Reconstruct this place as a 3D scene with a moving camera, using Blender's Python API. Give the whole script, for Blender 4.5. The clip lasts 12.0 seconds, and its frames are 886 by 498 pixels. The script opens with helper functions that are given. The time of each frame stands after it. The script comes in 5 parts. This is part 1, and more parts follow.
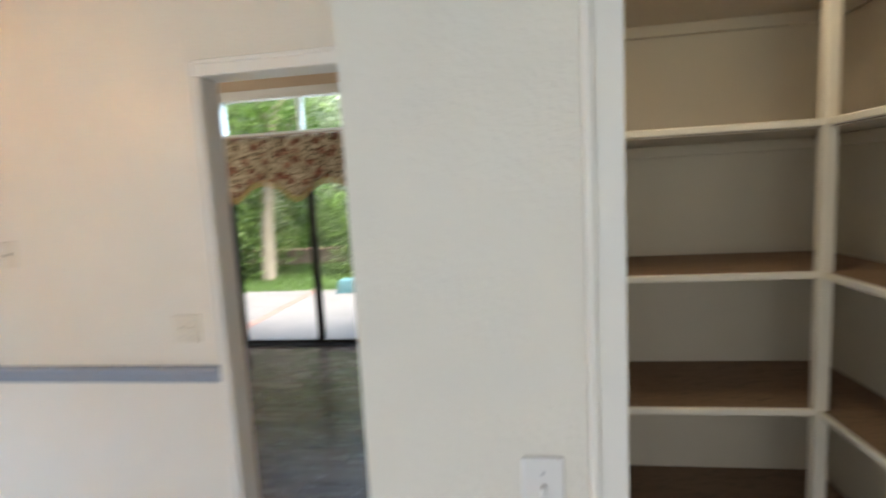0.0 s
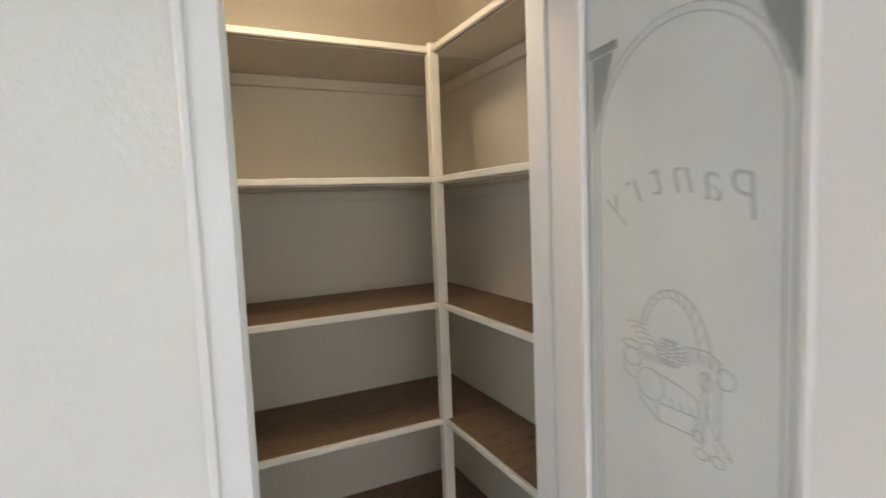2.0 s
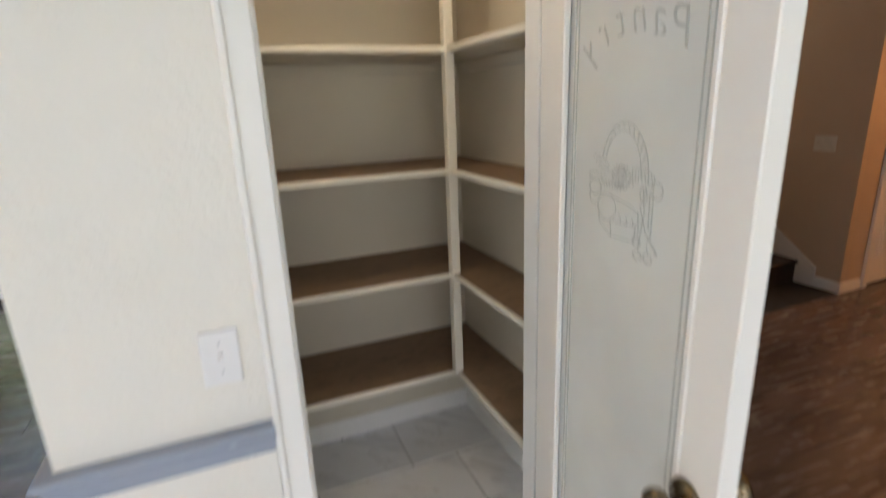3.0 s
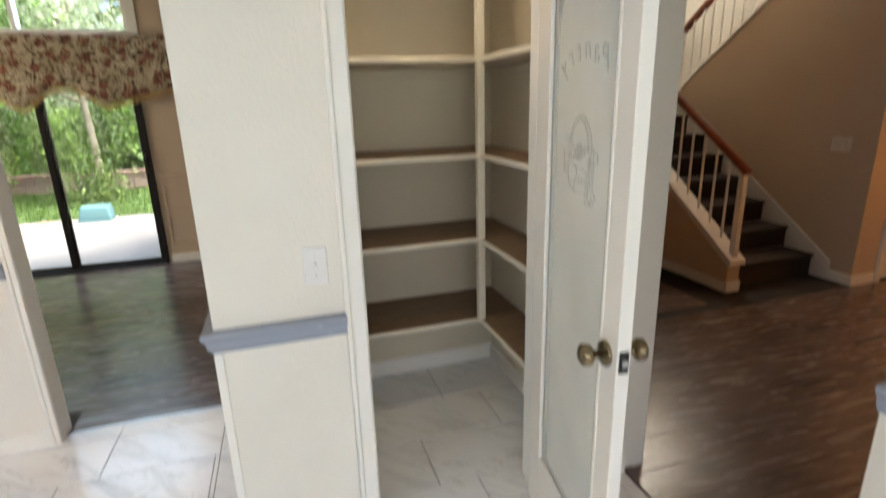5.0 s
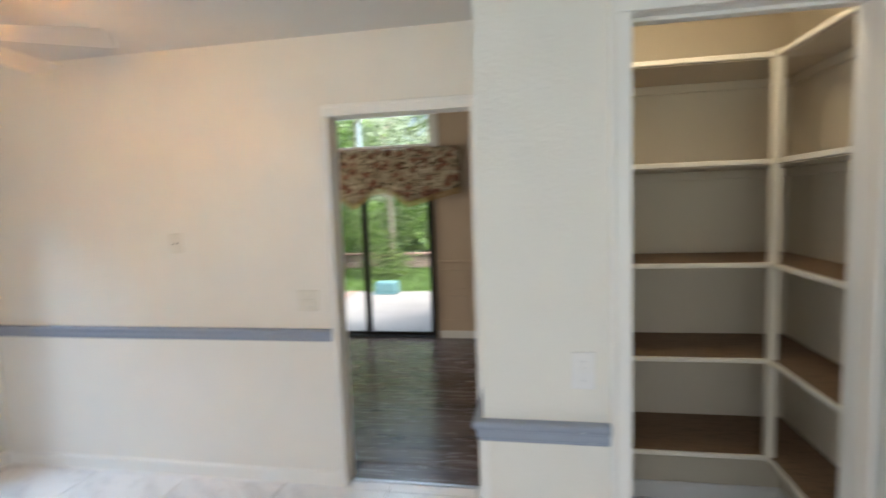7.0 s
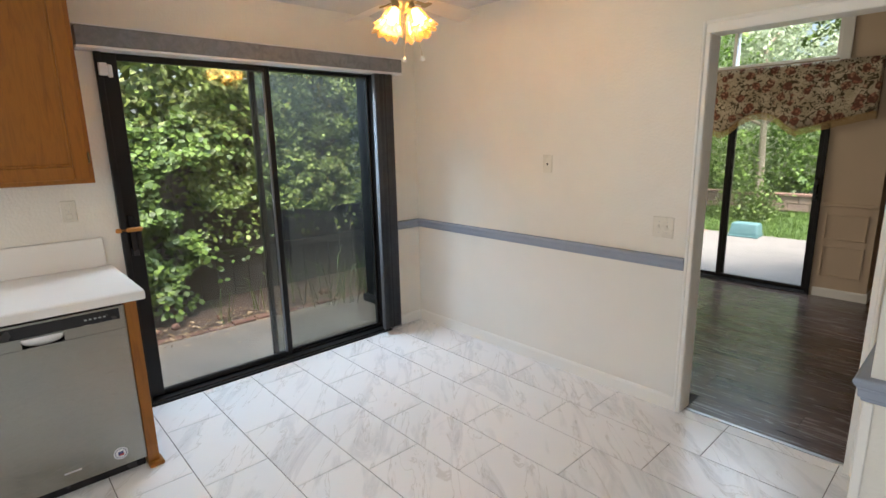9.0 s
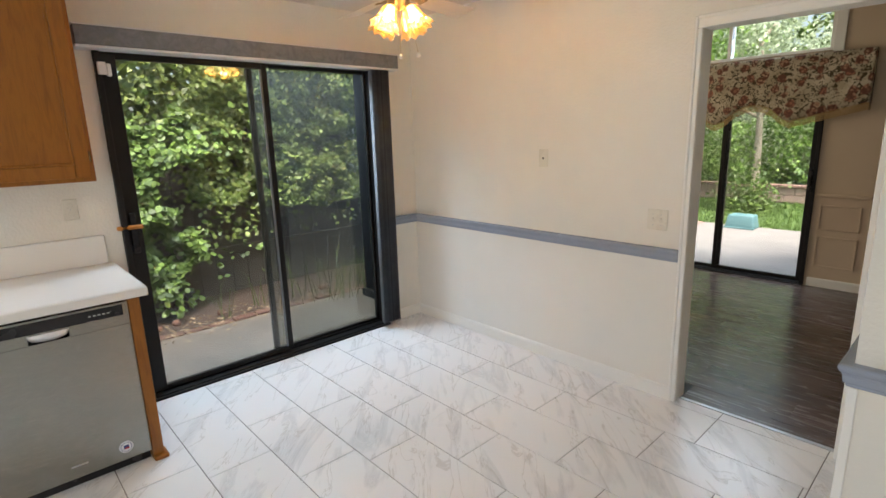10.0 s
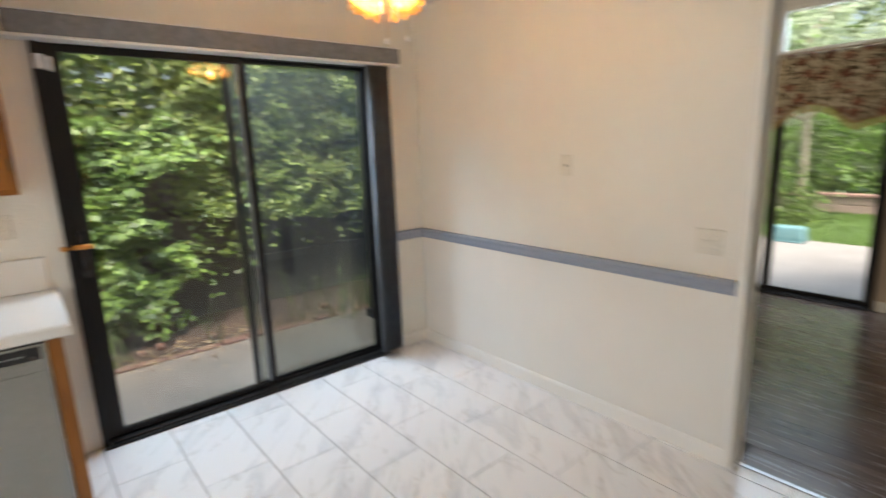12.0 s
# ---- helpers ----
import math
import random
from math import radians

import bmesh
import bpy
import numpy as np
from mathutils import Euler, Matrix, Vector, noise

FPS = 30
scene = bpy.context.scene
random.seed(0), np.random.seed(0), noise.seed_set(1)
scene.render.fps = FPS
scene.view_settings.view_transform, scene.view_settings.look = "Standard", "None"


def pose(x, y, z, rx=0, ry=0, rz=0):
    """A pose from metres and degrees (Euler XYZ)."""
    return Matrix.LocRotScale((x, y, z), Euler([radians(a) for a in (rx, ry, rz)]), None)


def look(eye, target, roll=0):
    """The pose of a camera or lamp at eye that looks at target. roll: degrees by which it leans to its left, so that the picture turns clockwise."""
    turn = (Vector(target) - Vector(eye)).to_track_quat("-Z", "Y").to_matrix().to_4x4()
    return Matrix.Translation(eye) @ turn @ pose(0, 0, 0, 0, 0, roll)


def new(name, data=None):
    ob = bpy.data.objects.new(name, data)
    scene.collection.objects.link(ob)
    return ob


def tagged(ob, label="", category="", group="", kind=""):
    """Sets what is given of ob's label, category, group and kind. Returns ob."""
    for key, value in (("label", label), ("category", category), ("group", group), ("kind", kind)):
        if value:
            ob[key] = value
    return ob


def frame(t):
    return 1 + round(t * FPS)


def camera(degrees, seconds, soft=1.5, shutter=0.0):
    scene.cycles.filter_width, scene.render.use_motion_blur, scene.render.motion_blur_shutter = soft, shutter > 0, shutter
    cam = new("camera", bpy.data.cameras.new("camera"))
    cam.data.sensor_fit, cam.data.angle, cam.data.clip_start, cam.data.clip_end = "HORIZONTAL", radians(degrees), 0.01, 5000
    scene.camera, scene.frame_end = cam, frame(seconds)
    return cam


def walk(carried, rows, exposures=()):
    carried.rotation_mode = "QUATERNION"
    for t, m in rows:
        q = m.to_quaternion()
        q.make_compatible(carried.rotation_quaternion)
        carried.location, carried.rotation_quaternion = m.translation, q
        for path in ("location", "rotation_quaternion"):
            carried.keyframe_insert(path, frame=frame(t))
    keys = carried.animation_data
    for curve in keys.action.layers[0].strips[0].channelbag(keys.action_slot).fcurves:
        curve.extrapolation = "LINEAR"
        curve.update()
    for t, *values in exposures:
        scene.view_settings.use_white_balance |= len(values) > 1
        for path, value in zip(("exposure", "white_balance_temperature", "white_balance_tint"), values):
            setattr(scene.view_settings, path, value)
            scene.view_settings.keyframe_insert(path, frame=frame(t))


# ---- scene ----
cam = camera(81.9, 12.0, shutter=0.6)
PATH = [
    (0, (-0.408, 0.074, 1.565), (-0.7, 2.039, 1.332), -3.1),
    (0.5, (-0.42, 0.287, 1.548), (-0.108, 2.259, 1.438), -3.3),
    (1, (-0.42, 0.378, 1.608), (0.25, 2.252, 1.416), -3.8),
    (1.5, (-0.41, 0.263, 1.6), (0.26, 2.139, 1.422), -3.7),
    (2, (-0.295, 0.081, 1.604), (0.572, 1.876, 1.434), -2.3),
    (2.5, (-0.277, -0.025, 1.577), (0.549, 1.778, 1.314), -1.8),
    (3, (-0.311, -0.108, 1.512), (0.411, 1.674, 0.962), -2.3),
    (3.2, (-0.342, -0.179, 1.488), (0.362, 1.577, 0.839), -2.4),
    (4.8, (-0.422, -0.611, 1.480), (0.125, 1.199, 0.823), -1.7),
    (5, (-0.442, -0.613, 1.511), (0.121, 1.225, 0.96), -1.6),
    (5.5, (-0.458, -0.619, 1.569), (0.112, 1.277, 1.286), -1.2),
    (6, (-0.458, -0.62, 1.604), (0.032, 1.314, 1.457), -1.3),
    (6.5, (-0.479, -0.622, 1.596), (-0.276, 1.363, 1.448), -1.9),
    (7, (-0.514, -0.654, 1.576), (-0.875, 1.304, 1.389), -2.0),
    (7.5, (-0.532, -0.73, 1.568), (-1.499, 1.001, 1.313), -1.3),
    (7.7, (-0.529, -0.768, 1.567), (-1.691, 0.832, 1.279), -1.1),
    (9.3, (-0.518, -0.853, 1.553), (-1.965, 0.462, 1.133), -1.2),
    (9.5, (-0.515, -0.86, 1.554), (-1.949, 0.47, 1.139), -1.0),
    (10, (-0.487, -0.869, 1.561), (-1.925, 0.449, 1.122), -1.7),
    (10.5, (-0.479, -0.855, 1.562), (-1.928, 0.446, 1.105), -2.1),
    (11, (-0.509, -0.79, 1.542), (-1.885, 0.582, 1.066), -2.2),
    (11.5, (-0.613, -0.575, 1.533), (-1.858, 0.92, 1.07), -2.3),
    (12, (-0.789, -0.42, 1.535), (-2.297, 0.829, 1.126), -2.0),
]
EXPOSURES = [(0.0, 1.74, 6300, 11), (0.5, 1.92, 5850, 15), (1.4, 2.0, 5900, 15), (2.0, 2.05, 6150, 14), (3.0, 2.12, 6300, 13), (5.0, 2.1, 6550, 10), (6.5, 1.92, 6200, 10), (7.5, 1.62, 6200, 10), (9.5, 1.58, 6700, 11), (12.0, 1.64, 6800, 11)]
walk(cam, [(t, look(eye, target, roll)) for t, eye, target, roll in PATH], EXPOSURES)


# ---- world, sun and lamps ----
world = bpy.data.worlds.new("world")
scene.world = world
world.use_nodes = True
wn = world.node_tree.nodes
sky = wn.new("ShaderNodeTexSky")
sky.sky_type, sky.sun_disc = "NISHITA", False
SUN_ELEVATION, SUN_ROTATION = radians(65), radians(122)
sky.sun_elevation, sky.sun_rotation = SUN_ELEVATION, SUN_ROTATION
sky.air_density, sky.dust_density, sky.ozone_density = 1.0, 6.0, 0.3
wn["Background"].inputs[1].default_value = 0.15
world.node_tree.links.new(sky.outputs[0], wn["Background"].inputs[0])

sun = new("sun", bpy.data.lights.new("sun", "SUN"))
sun.data.energy, sun.data.angle, sun.data.color = 3.6, radians(20), (1.0, 0.95, 0.87)
sun.matrix_world = look((0, 0, 20), (-5.5 * math.sin(SUN_ROTATION), -5.5 * math.cos(SUN_ROTATION), 20 - 5.5 * math.tan(SUN_ELEVATION)))


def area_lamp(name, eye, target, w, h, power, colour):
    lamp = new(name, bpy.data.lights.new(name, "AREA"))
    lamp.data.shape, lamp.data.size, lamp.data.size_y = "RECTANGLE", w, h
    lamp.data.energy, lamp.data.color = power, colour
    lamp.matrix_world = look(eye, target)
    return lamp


def bulb_lamp(name, at, power, colour, radius=0.03):
    lamp = new(name, bpy.data.lights.new(name, "POINT"))
    lamp.data.energy, lamp.data.color, lamp.data.shadow_soft_size = power, colour, radius
    lamp.location = at
    return lamp


WARM = (1.0, 0.50, 0.155)
DAY = (0.82, 0.91, 1.0)
# daylight from the kitchen's rear window
area_lamp("rear_window_light", (-0.9, -3.95, 1.45), (-0.9, 0, 1.35), 2.6, 1.3, 9, (0.985, 0.96, 0.97))
# added cool fill from the unseen part of the west wall, for door and floor
area_lamp("west_fill_light", (-3.85, -2.05, 1.6), (0.3, 0.0, 1.0), 1.2, 1.0, 10.5, DAY)
# unseen panel outside the slider head, added for sky over the hedge
area_lamp("slider_sky_fill", (-4.45, 0.6, 2.62), (-2.9, 0.7, 0.0), 1.7, 0.55, 27, (0.62, 0.80, 1.0))
# unseen panel above the transom, added to lift the dining floor like sky
area_lamp("far_slider_sky_fill", (-2.5, 5.75, 3.08), (-2.3, 3.2, 0.0), 1.7, 0.55, 34, (0.62, 0.80, 1.0))
# daylight from the stair window upstairs
area_lamp("stair_window_light", (4.3, 5.35, 4.2), (4.2, 3.0, 2.4), 1.2, 1.2, 20, (1.0, 0.88, 0.72))
# added warm fill that lifts the valance and dining walls
area_lamp("dining_fill_light", (-4.72, 3.4, 1.55), (-2.0, 3.4, 1.3), 1.5, 1.2, 11, (1.0, 0.86, 0.66))
bulb_lamp("hall_lamp_light", (4.75, 0.9, 2.1), 9.5, (1.0, 0.47, 0.17), 0.08)

bulb_lamp("pantry_lamp_light", (0.0, 1.30, 2.36), 1.7, (1.0, 0.78, 0.50), 0.05)

# ---- materials ----


def nodes_of(name):
    m = bpy.data.materials.new(name)
    m.use_nodes = True
    nt = m.node_tree
    return m, nt, nt.nodes["Principled BSDF"]


def put(nt, kind, **kw):
    n = nt.nodes.new(kind)
    for k, v in kw.items():
        n.inputs[k.replace("_", " ")].default_value = v
    return n


def coords(nt, scale=(1, 1, 1), per_object=0.0):
    """Position in metres, moved at random from object to object where per_object is set."""
    geo = nt.nodes.new("ShaderNodeNewGeometry")
    mp = nt.nodes.new("ShaderNodeMapping")
    mp.inputs["Scale"].default_value = scale
    nt.links.new(geo.outputs["Position"], mp.inputs["Vector"])
    if per_object:
        info = nt.nodes.new("ShaderNodeObjectInfo")
        mul = nt.nodes.new("ShaderNodeVectorMath")
        mul.operation = "SCALE"
        mul.inputs[0].default_value = (per_object, per_object * 0.7, per_object * 1.3)
        nt.links.new(info.outputs["Random"], mul.inputs["Scale"])
        nt.links.new(mul.outputs[0], mp.inputs["Location"])
    return mp.outputs[0]


def noise_tex(nt, vec, scale, detail=4.0, rough=0.55, distortion=0.0):
    n = put(nt, "ShaderNodeTexNoise", Scale=scale, Detail=detail, Roughness=rough, Distortion=distortion)
    nt.links.new(vec, n.inputs["Vector"])
    return n.outputs["Fac"]


def ramp(nt, fac, stops):
    r = nt.nodes.new("ShaderNodeValToRGB")
    el = r.color_ramp.elements
    while len(el) < len(stops):
        el.new(0.5)
    for e, (p, c) in zip(el, stops):
        e.position, e.color = p, (*c, 1) if len(c) == 3 else c
    nt.links.new(fac, r.inputs[0])
    return r.outputs[0]


def grey(v):
    return (v, v, v)


def mixed(nt, fac, a, b, mode="MIX"):
    m = nt.nodes.new("ShaderNodeMix")
    m.data_type, m.blend_type = "RGBA", mode
    for sock, v in ((m.inputs[0], fac), (m.inputs[6], a), (m.inputs[7], b)):
        if isinstance(v, (int, float)):
            sock.default_value = v
        elif isinstance(v, tuple):
            sock.default_value = (*v, 1)
        else:
            nt.links.new(v, sock)
    return m.outputs[2]


def bump(nt, p, height, strength, distance):
    b = put(nt, "ShaderNodeBump", Strength=strength, Distance=distance)
    nt.links.new(height, b.inputs["Height"])
    nt.links.new(b.outputs[0], p.inputs["Normal"])
    return b


def paint(name, colour, rough=0.5, grain=140.0, relief=0.25, depth=0.002, wear=0.04):
    """Wall or trim paint: faint blotches and a rolled or sprayed texture."""
    m, nt, p = nodes_of(name)
    v = coords(nt)
    lo = tuple(c * (1 - wear) for c in colour)
    hi = tuple(min(1, c * (1 + wear * 0.5)) for c in colour)
    nt.links.new(ramp(nt, noise_tex(nt, v, 2.3, 5), [(0.3, lo), (0.7, hi)]), p.inputs["Base Color"])
    nt.links.new(ramp(nt, noise_tex(nt, v, 9, 3), [(0.3, grey(rough - 0.06)), (0.7, grey(rough + 0.06))]), p.inputs["Roughness"])
    if relief:
        bump(nt, p, noise_tex(nt, v, grain, 3, 0.5), relief, depth)
    return m


WALL = paint("wall_paint_orange_peel", (0.80, 0.778, 0.715), 0.36, 75, 0.6, 0.0036)
CEIL = paint("ceiling_paint", (0.70, 0.69, 0.66), 0.8, 60, 0.5, 0.005)
TRIM = paint("trim_gloss_white", (0.86, 0.85, 0.815), 0.34, 30, 0.0, 0.001, 0.01)
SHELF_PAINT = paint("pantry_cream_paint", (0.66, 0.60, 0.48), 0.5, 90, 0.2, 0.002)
SHELF_EDGE = paint("shelf_edge_cream_gloss", (0.82, 0.785, 0.69), 0.4, 60, 0.1, 0.001, 0.03)
RAIL = paint("rail_blue_grey_gloss", (0.30, 0.34, 0.42), 0.22, 40, 0.06, 0.001)
# beige made darker and warmer, the dim warm light put into its colour
HALL_WALL = paint("hall_wall_dimmed_beige", (0.60, 0.475, 0.35), 0.6, 85, 0.3, 0.003)
PLATE = paint("switch_plate_ivory", (0.735, 0.71, 0.63), 0.28, 10, 0.0, 0.001, 0.02)
PLASTIC_WHITE = paint("white_plastic", (0.8, 0.8, 0.8), 0.35, 10, 0.0, 0.001, 0.02)
LAMINATE = paint("white_laminate", (0.80, 0.79, 0.765), 0.4, 60, 0.0, 0.001, 0.01)
FAN_WHITE = paint("fan_white", (0.86, 0.84, 0.80), 0.4, 30, 0.05, 0.001, 0.03)
TEAL = paint("faded_teal_plastic", (0.095, 0.20, 0.225), 0.5, 20, 0.1, 0.002, 0.12)
SOFFIT = paint("dark_toe_kick", (0.03, 0.03, 0.03), 0.6, 20, 0.05, 0.001)


def beadboard():
    m, nt, p = nodes_of("beadboard_paint")
    v = coords(nt)
    nt.links.new(ramp(nt, noise_tex(nt, v, 2.3, 5), [(0.3, (0.78, 0.765, 0.715)), (0.7, (0.82, 0.80, 0.75))]), p.inputs["Base Color"])
    p.inputs["Roughness"].default_value = 0.45
    w = put(nt, "ShaderNodeTexWave", Scale=19.0, Distortion=0.0)
    w.bands_direction = "X"
    nt.links.new(v, w.inputs["Vector"])
    bump(nt, p, ramp(nt, w.outputs["Fac"], [(0.0, grey(0)), (0.12, grey(1))]), 0.18, 0.003)
    return m


BEAD = beadboard()


def metal(name, colour, rough, streak=None):
    m, nt, p = nodes_of(name)
    v = coords(nt, streak or (1, 1, 1))
    lo, hi = tuple(c * 0.93 for c in colour), tuple(min(1, c * 1.04) for c in colour)
    n = noise_tex(nt, v, 30, 4)
    nt.links.new(ramp(nt, n, [(0.3, lo), (0.7, hi)]), p.inputs["Base Color"])
    nt.links.new(ramp(nt, n, [(0.3, grey(rough * 0.8)), (0.7, grey(rough * 1.2))]), p.inputs["Roughness"])
    p.inputs["Metallic"].default_value = 1.0
    return m


STEEL = metal("brushed_steel", (0.33, 0.325, 0.30), 0.24, (3, 0.5, 40))
BRASS = metal("antique_brass", (0.235, 0.185, 0.115), 0.24)
PEWTER = metal("fan_antique_brass", (0.42, 0.34, 0.2), 0.35)
BRONZE = paint("bronze_anodised_aluminium", (0.012, 0.011, 0.011), 0.45, 60, 0.03, 0.001, 0.15)
ALU = metal("bare_aluminium", (0.55, 0.56, 0.58), 0.4)
DULL_ALU = metal("weathered_aluminium", (0.24, 0.255, 0.28), 0.45)
BLACK_PANEL = paint("black_control_panel", (0.015, 0.015, 0.017), 0.25, 20, 0.0, 0.001)


def pane_glass(name, tint, gloss_rough=0.0):
    m, nt, p = nodes_of(name)
    nt.nodes.remove(p)
    out = nt.nodes["Material Output"]
    tr = put(nt, "ShaderNodeBsdfTransparent", Color=(*tint, 1))
    gl = put(nt, "ShaderNodeBsdfGlossy", Roughness=gloss_rough)
    fr = put(nt, "ShaderNodeFresnel", IOR=1.5)
    mx = nt.nodes.new("ShaderNodeMixShader")
    nt.links.new(fr.outputs[0], mx.inputs[0])
    nt.links.new(tr.outputs[0], mx.inputs[1])
    nt.links.new(gl.outputs[0], mx.inputs[2])
    nt.links.new(mx.outputs[0], out.inputs[0])
    return m


GLASS = pane_glass("window_glass", (0.95, 0.97, 0.96))
SCREEN = pane_glass("insect_screen_and_glass", (0.76, 0.80, 0.78), 0.0)
# the dusty mesh scatters a little light
_nt = SCREEN.node_tree
_dust = put(_nt, "ShaderNodeBsdfTranslucent", Color=(0.5, 0.53, 0.56, 1))
_mix = _nt.nodes.new("ShaderNodeMixShader")
_mix.inputs[0].default_value = 0.025
_out = _nt.nodes["Material Output"]
_nt.links.new(_out.inputs[0].links[0].from_socket, _mix.inputs[1])
_nt.links.new(_dust.outputs[0], _mix.inputs[2])
_nt.links.new(_mix.outputs[0], _out.inputs[0])


def frosted(name, colour, rough, trans):
    m, nt, p = nodes_of(name)
    v = coords(nt)
    lo = tuple(c * 0.9 for c in colour)
    nt.links.new(ramp(nt, noise_tex(nt, v, 3, 3), [(0.35, lo), (0.65, colour)]), p.inputs["Base Color"])
    p.inputs["Roughness"].default_value = rough
    p.inputs["Transmission Weight"].default_value = trans
    p.inputs["IOR"].default_value = 1.2
    bump(nt, p, noise_tex(nt, v, 400, 2), 0.1, 0.001)
    return m


FROST = frosted("frosted_glass", (0.88, 0.91, 0.885), 0.6, 0.3)
ETCH_BACK = paint("etched_line_through_glass", (0.56, 0.59, 0.57), 0.5, 40, 0.0, 0.001)
ETCH = paint("etched_line_clear_grey", (0.36, 0.39, 0.38), 0.35, 40, 0.0, 0.001)


def marble():
    m, nt, p = nodes_of("white_marble_tile")
    v = coords(nt, (1, 1, 1), 37.0)
    turned = nt.nodes.new("ShaderNodeMapping")
    turned.inputs["Rotation"].default_value = (0, 0, radians(-48))
    nt.links.new(v, turned.inputs["Vector"])
    rot = nt.nodes.new("ShaderNodeMapping")
    rot.inputs["Scale"].default_value = (3.4, 0.7, 1)
    nt.links.new(turned.outputs[0], rot.inputs["Vector"])
    r = rot.outputs[0]
    wide = noise_tex(nt, r, 2.2, 5, 0.56, 0.9)
    thin = noise_tex(nt, r, 2.9, 4, 0.55, 0.8)
    cloud = ramp(nt, wide, [(0.53, (0.88, 0.885, 0.90)), (0.63, (0.74, 0.75, 0.77)), (0.76, (0.48, 0.49, 0.51))])
    vein = ramp(nt, thin, [(0.565, grey(0)), (0.58, grey(1)), (0.60, grey(0))])
    base = mixed(nt, vein, cloud, (0.50, 0.48, 0.46))
    soft = mixed(nt, 0.45, cloud, base)
    nt.links.new(soft, p.inputs["Base Color"])
    nt.links.new(ramp(nt, wide, [(0.3, grey(0.16)), (0.7, grey(0.30))]), p.inputs["Roughness"])
    bump(nt, p, noise_tex(nt, v, 5, 2), 0.03, 0.004)
    return m


MARBLE = marble()
BRONZE.node_tree.nodes["Principled BSDF"].inputs["Specular IOR Level"].default_value = 0.25
GROUT = paint("grey_grout", (0.20, 0.195, 0.19), 0.9, 200, 0.3, 0.001, 0.1)


def planks(name, dark, light, rough):
    m, nt, p = nodes_of(name)
    v = coords(nt, (1.6, 14, 1), 29.0)
    grain = noise_tex(nt, v, 2.2, 7, 0.66, 0.6)
    blot = noise_tex(nt, coords(nt, (1, 3, 1), 11.0), 1.5, 3)
    info = nt.nodes.new("ShaderNodeObjectInfo")
    base = ramp(nt, grain, [(0.3, dark), (0.7, light)])
    tone = ramp(nt, info.outputs["Random"], [(0.0, grey(0.62)), (1.0, grey(1.0))])
    both = mixed(nt, 1.0, base, tone, "MULTIPLY")
    nt.links.new(mixed(nt, ramp(nt, blot, [(0.35, grey(0)), (0.7, grey(0.35))]), both, tuple(c * 1.5 for c in light)), p.inputs["Base Color"])
    nt.links.new(ramp(nt, grain, [(0.3, grey(rough - 0.06)), (0.7, grey(rough + 0.08))]), p.inputs["Roughness"])
    p.inputs["Specular IOR Level"].default_value = 0.6
    p.inputs["Coat Weight"].default_value = 0.15
    p.inputs["Coat Roughness"].default_value = 0.16
    bump(nt, p, grain, 0.12, 0.002)
    return m


PLANK = planks("dark_laminate_plank", (0.058, 0.039, 0.034), (0.165, 0.118, 0.104), 0.24)
PLANK_GAP = paint("plank_joint", (0.012, 0.010, 0.009), 0.8, 50, 0.1, 0.001)


def wood(name, dark, light, rough, scale=(1, 1, 12), grain_scale=3.0):
    m, nt, p = nodes_of(name)
    v = coords(nt, scale)
    g = noise_tex(nt, v, grain_scale, 8, 0.65, 1.0)
    nt.links.new(ramp(nt, g, [(0.3, dark), (0.55, light), (0.75, tuple(c * 0.85 for c in light))]), p.inputs["Base Color"])
    nt.links.new(ramp(nt, g, [(0.3, grey(rough - 0.05)), (0.7, grey(rough + 0.08))]), p.inputs["Roughness"])
    bump(nt, p, g, 0.15, 0.001)
    return m


OAK = wood("honey_oak", (0.20, 0.068, 0.006), (0.29, 0.105, 0.010), 0.36, (9, 9, 1.1), 4.0)
SHELF_WOOD = wood("bare_brown_shelf_board", (0.14, 0.088, 0.052), (0.26, 0.172, 0.108), 0.65, (2.5, 9, 3), 5.0)
RAIL_WOOD = wood("red_brown_handrail", (0.14, 0.03, 0.012), (0.26, 0.065, 0.025), 0.3, (10, 2, 10), 4.0)
FENCE_WOOD = wood("weathered_fence_board", (0.03, 0.025, 0.021), (0.075, 0.062, 0.052), 0.85, (12, 12, 1), 4.0)
BARK = wood("pale_bark", (0.22, 0.18, 0.14), (0.42, 0.36, 0.29), 0.9, (8, 8, 2), 4.0)
CARPET = paint("dark_stair_carpet", (0.045, 0.034, 0.030), 0.95, 260, 0.8, 0.006, 0.25)
SOIL = paint("red_brown_mulch", (0.050, 0.029, 0.020), 0.95, 60, 1.0, 0.03, 0.4)
BRICK = paint("red_brick", (0.27, 0.165, 0.14), 0.85, 120, 0.5, 0.004, 0.2)
BRICK_OLD = paint("old_dark_brick", (0.15, 0.075, 0.055), 0.9, 120, 0.5, 0.004, 0.25)
BRICK_PALE = paint("pinkish_garden_block", (0.36, 0.26, 0.23), 0.9, 90, 0.6, 0.004, 0.2)
MORTAR = paint("mortar", (0.30, 0.27, 0.25), 0.95, 90, 0.4, 0.003, 0.15)
CONCRETE = paint("patio_concrete", (0.235, 0.19, 0.155), 0.85, 90, 0.4, 0.003, 0.3)
CONCRETE_BACK = paint("pale_patio_concrete", (0.195, 0.182, 0.18), 0.85, 90, 0.4, 0.003, 0.12)
GRASS = paint("lawn_soil", (0.06, 0.11, 0.028), 0.95, 50, 0.9, 0.02, 0.35)
ROOF = paint("stucco", (0.55, 0.50, 0.44), 0.9, 60, 0.5, 0.004, 0.08)


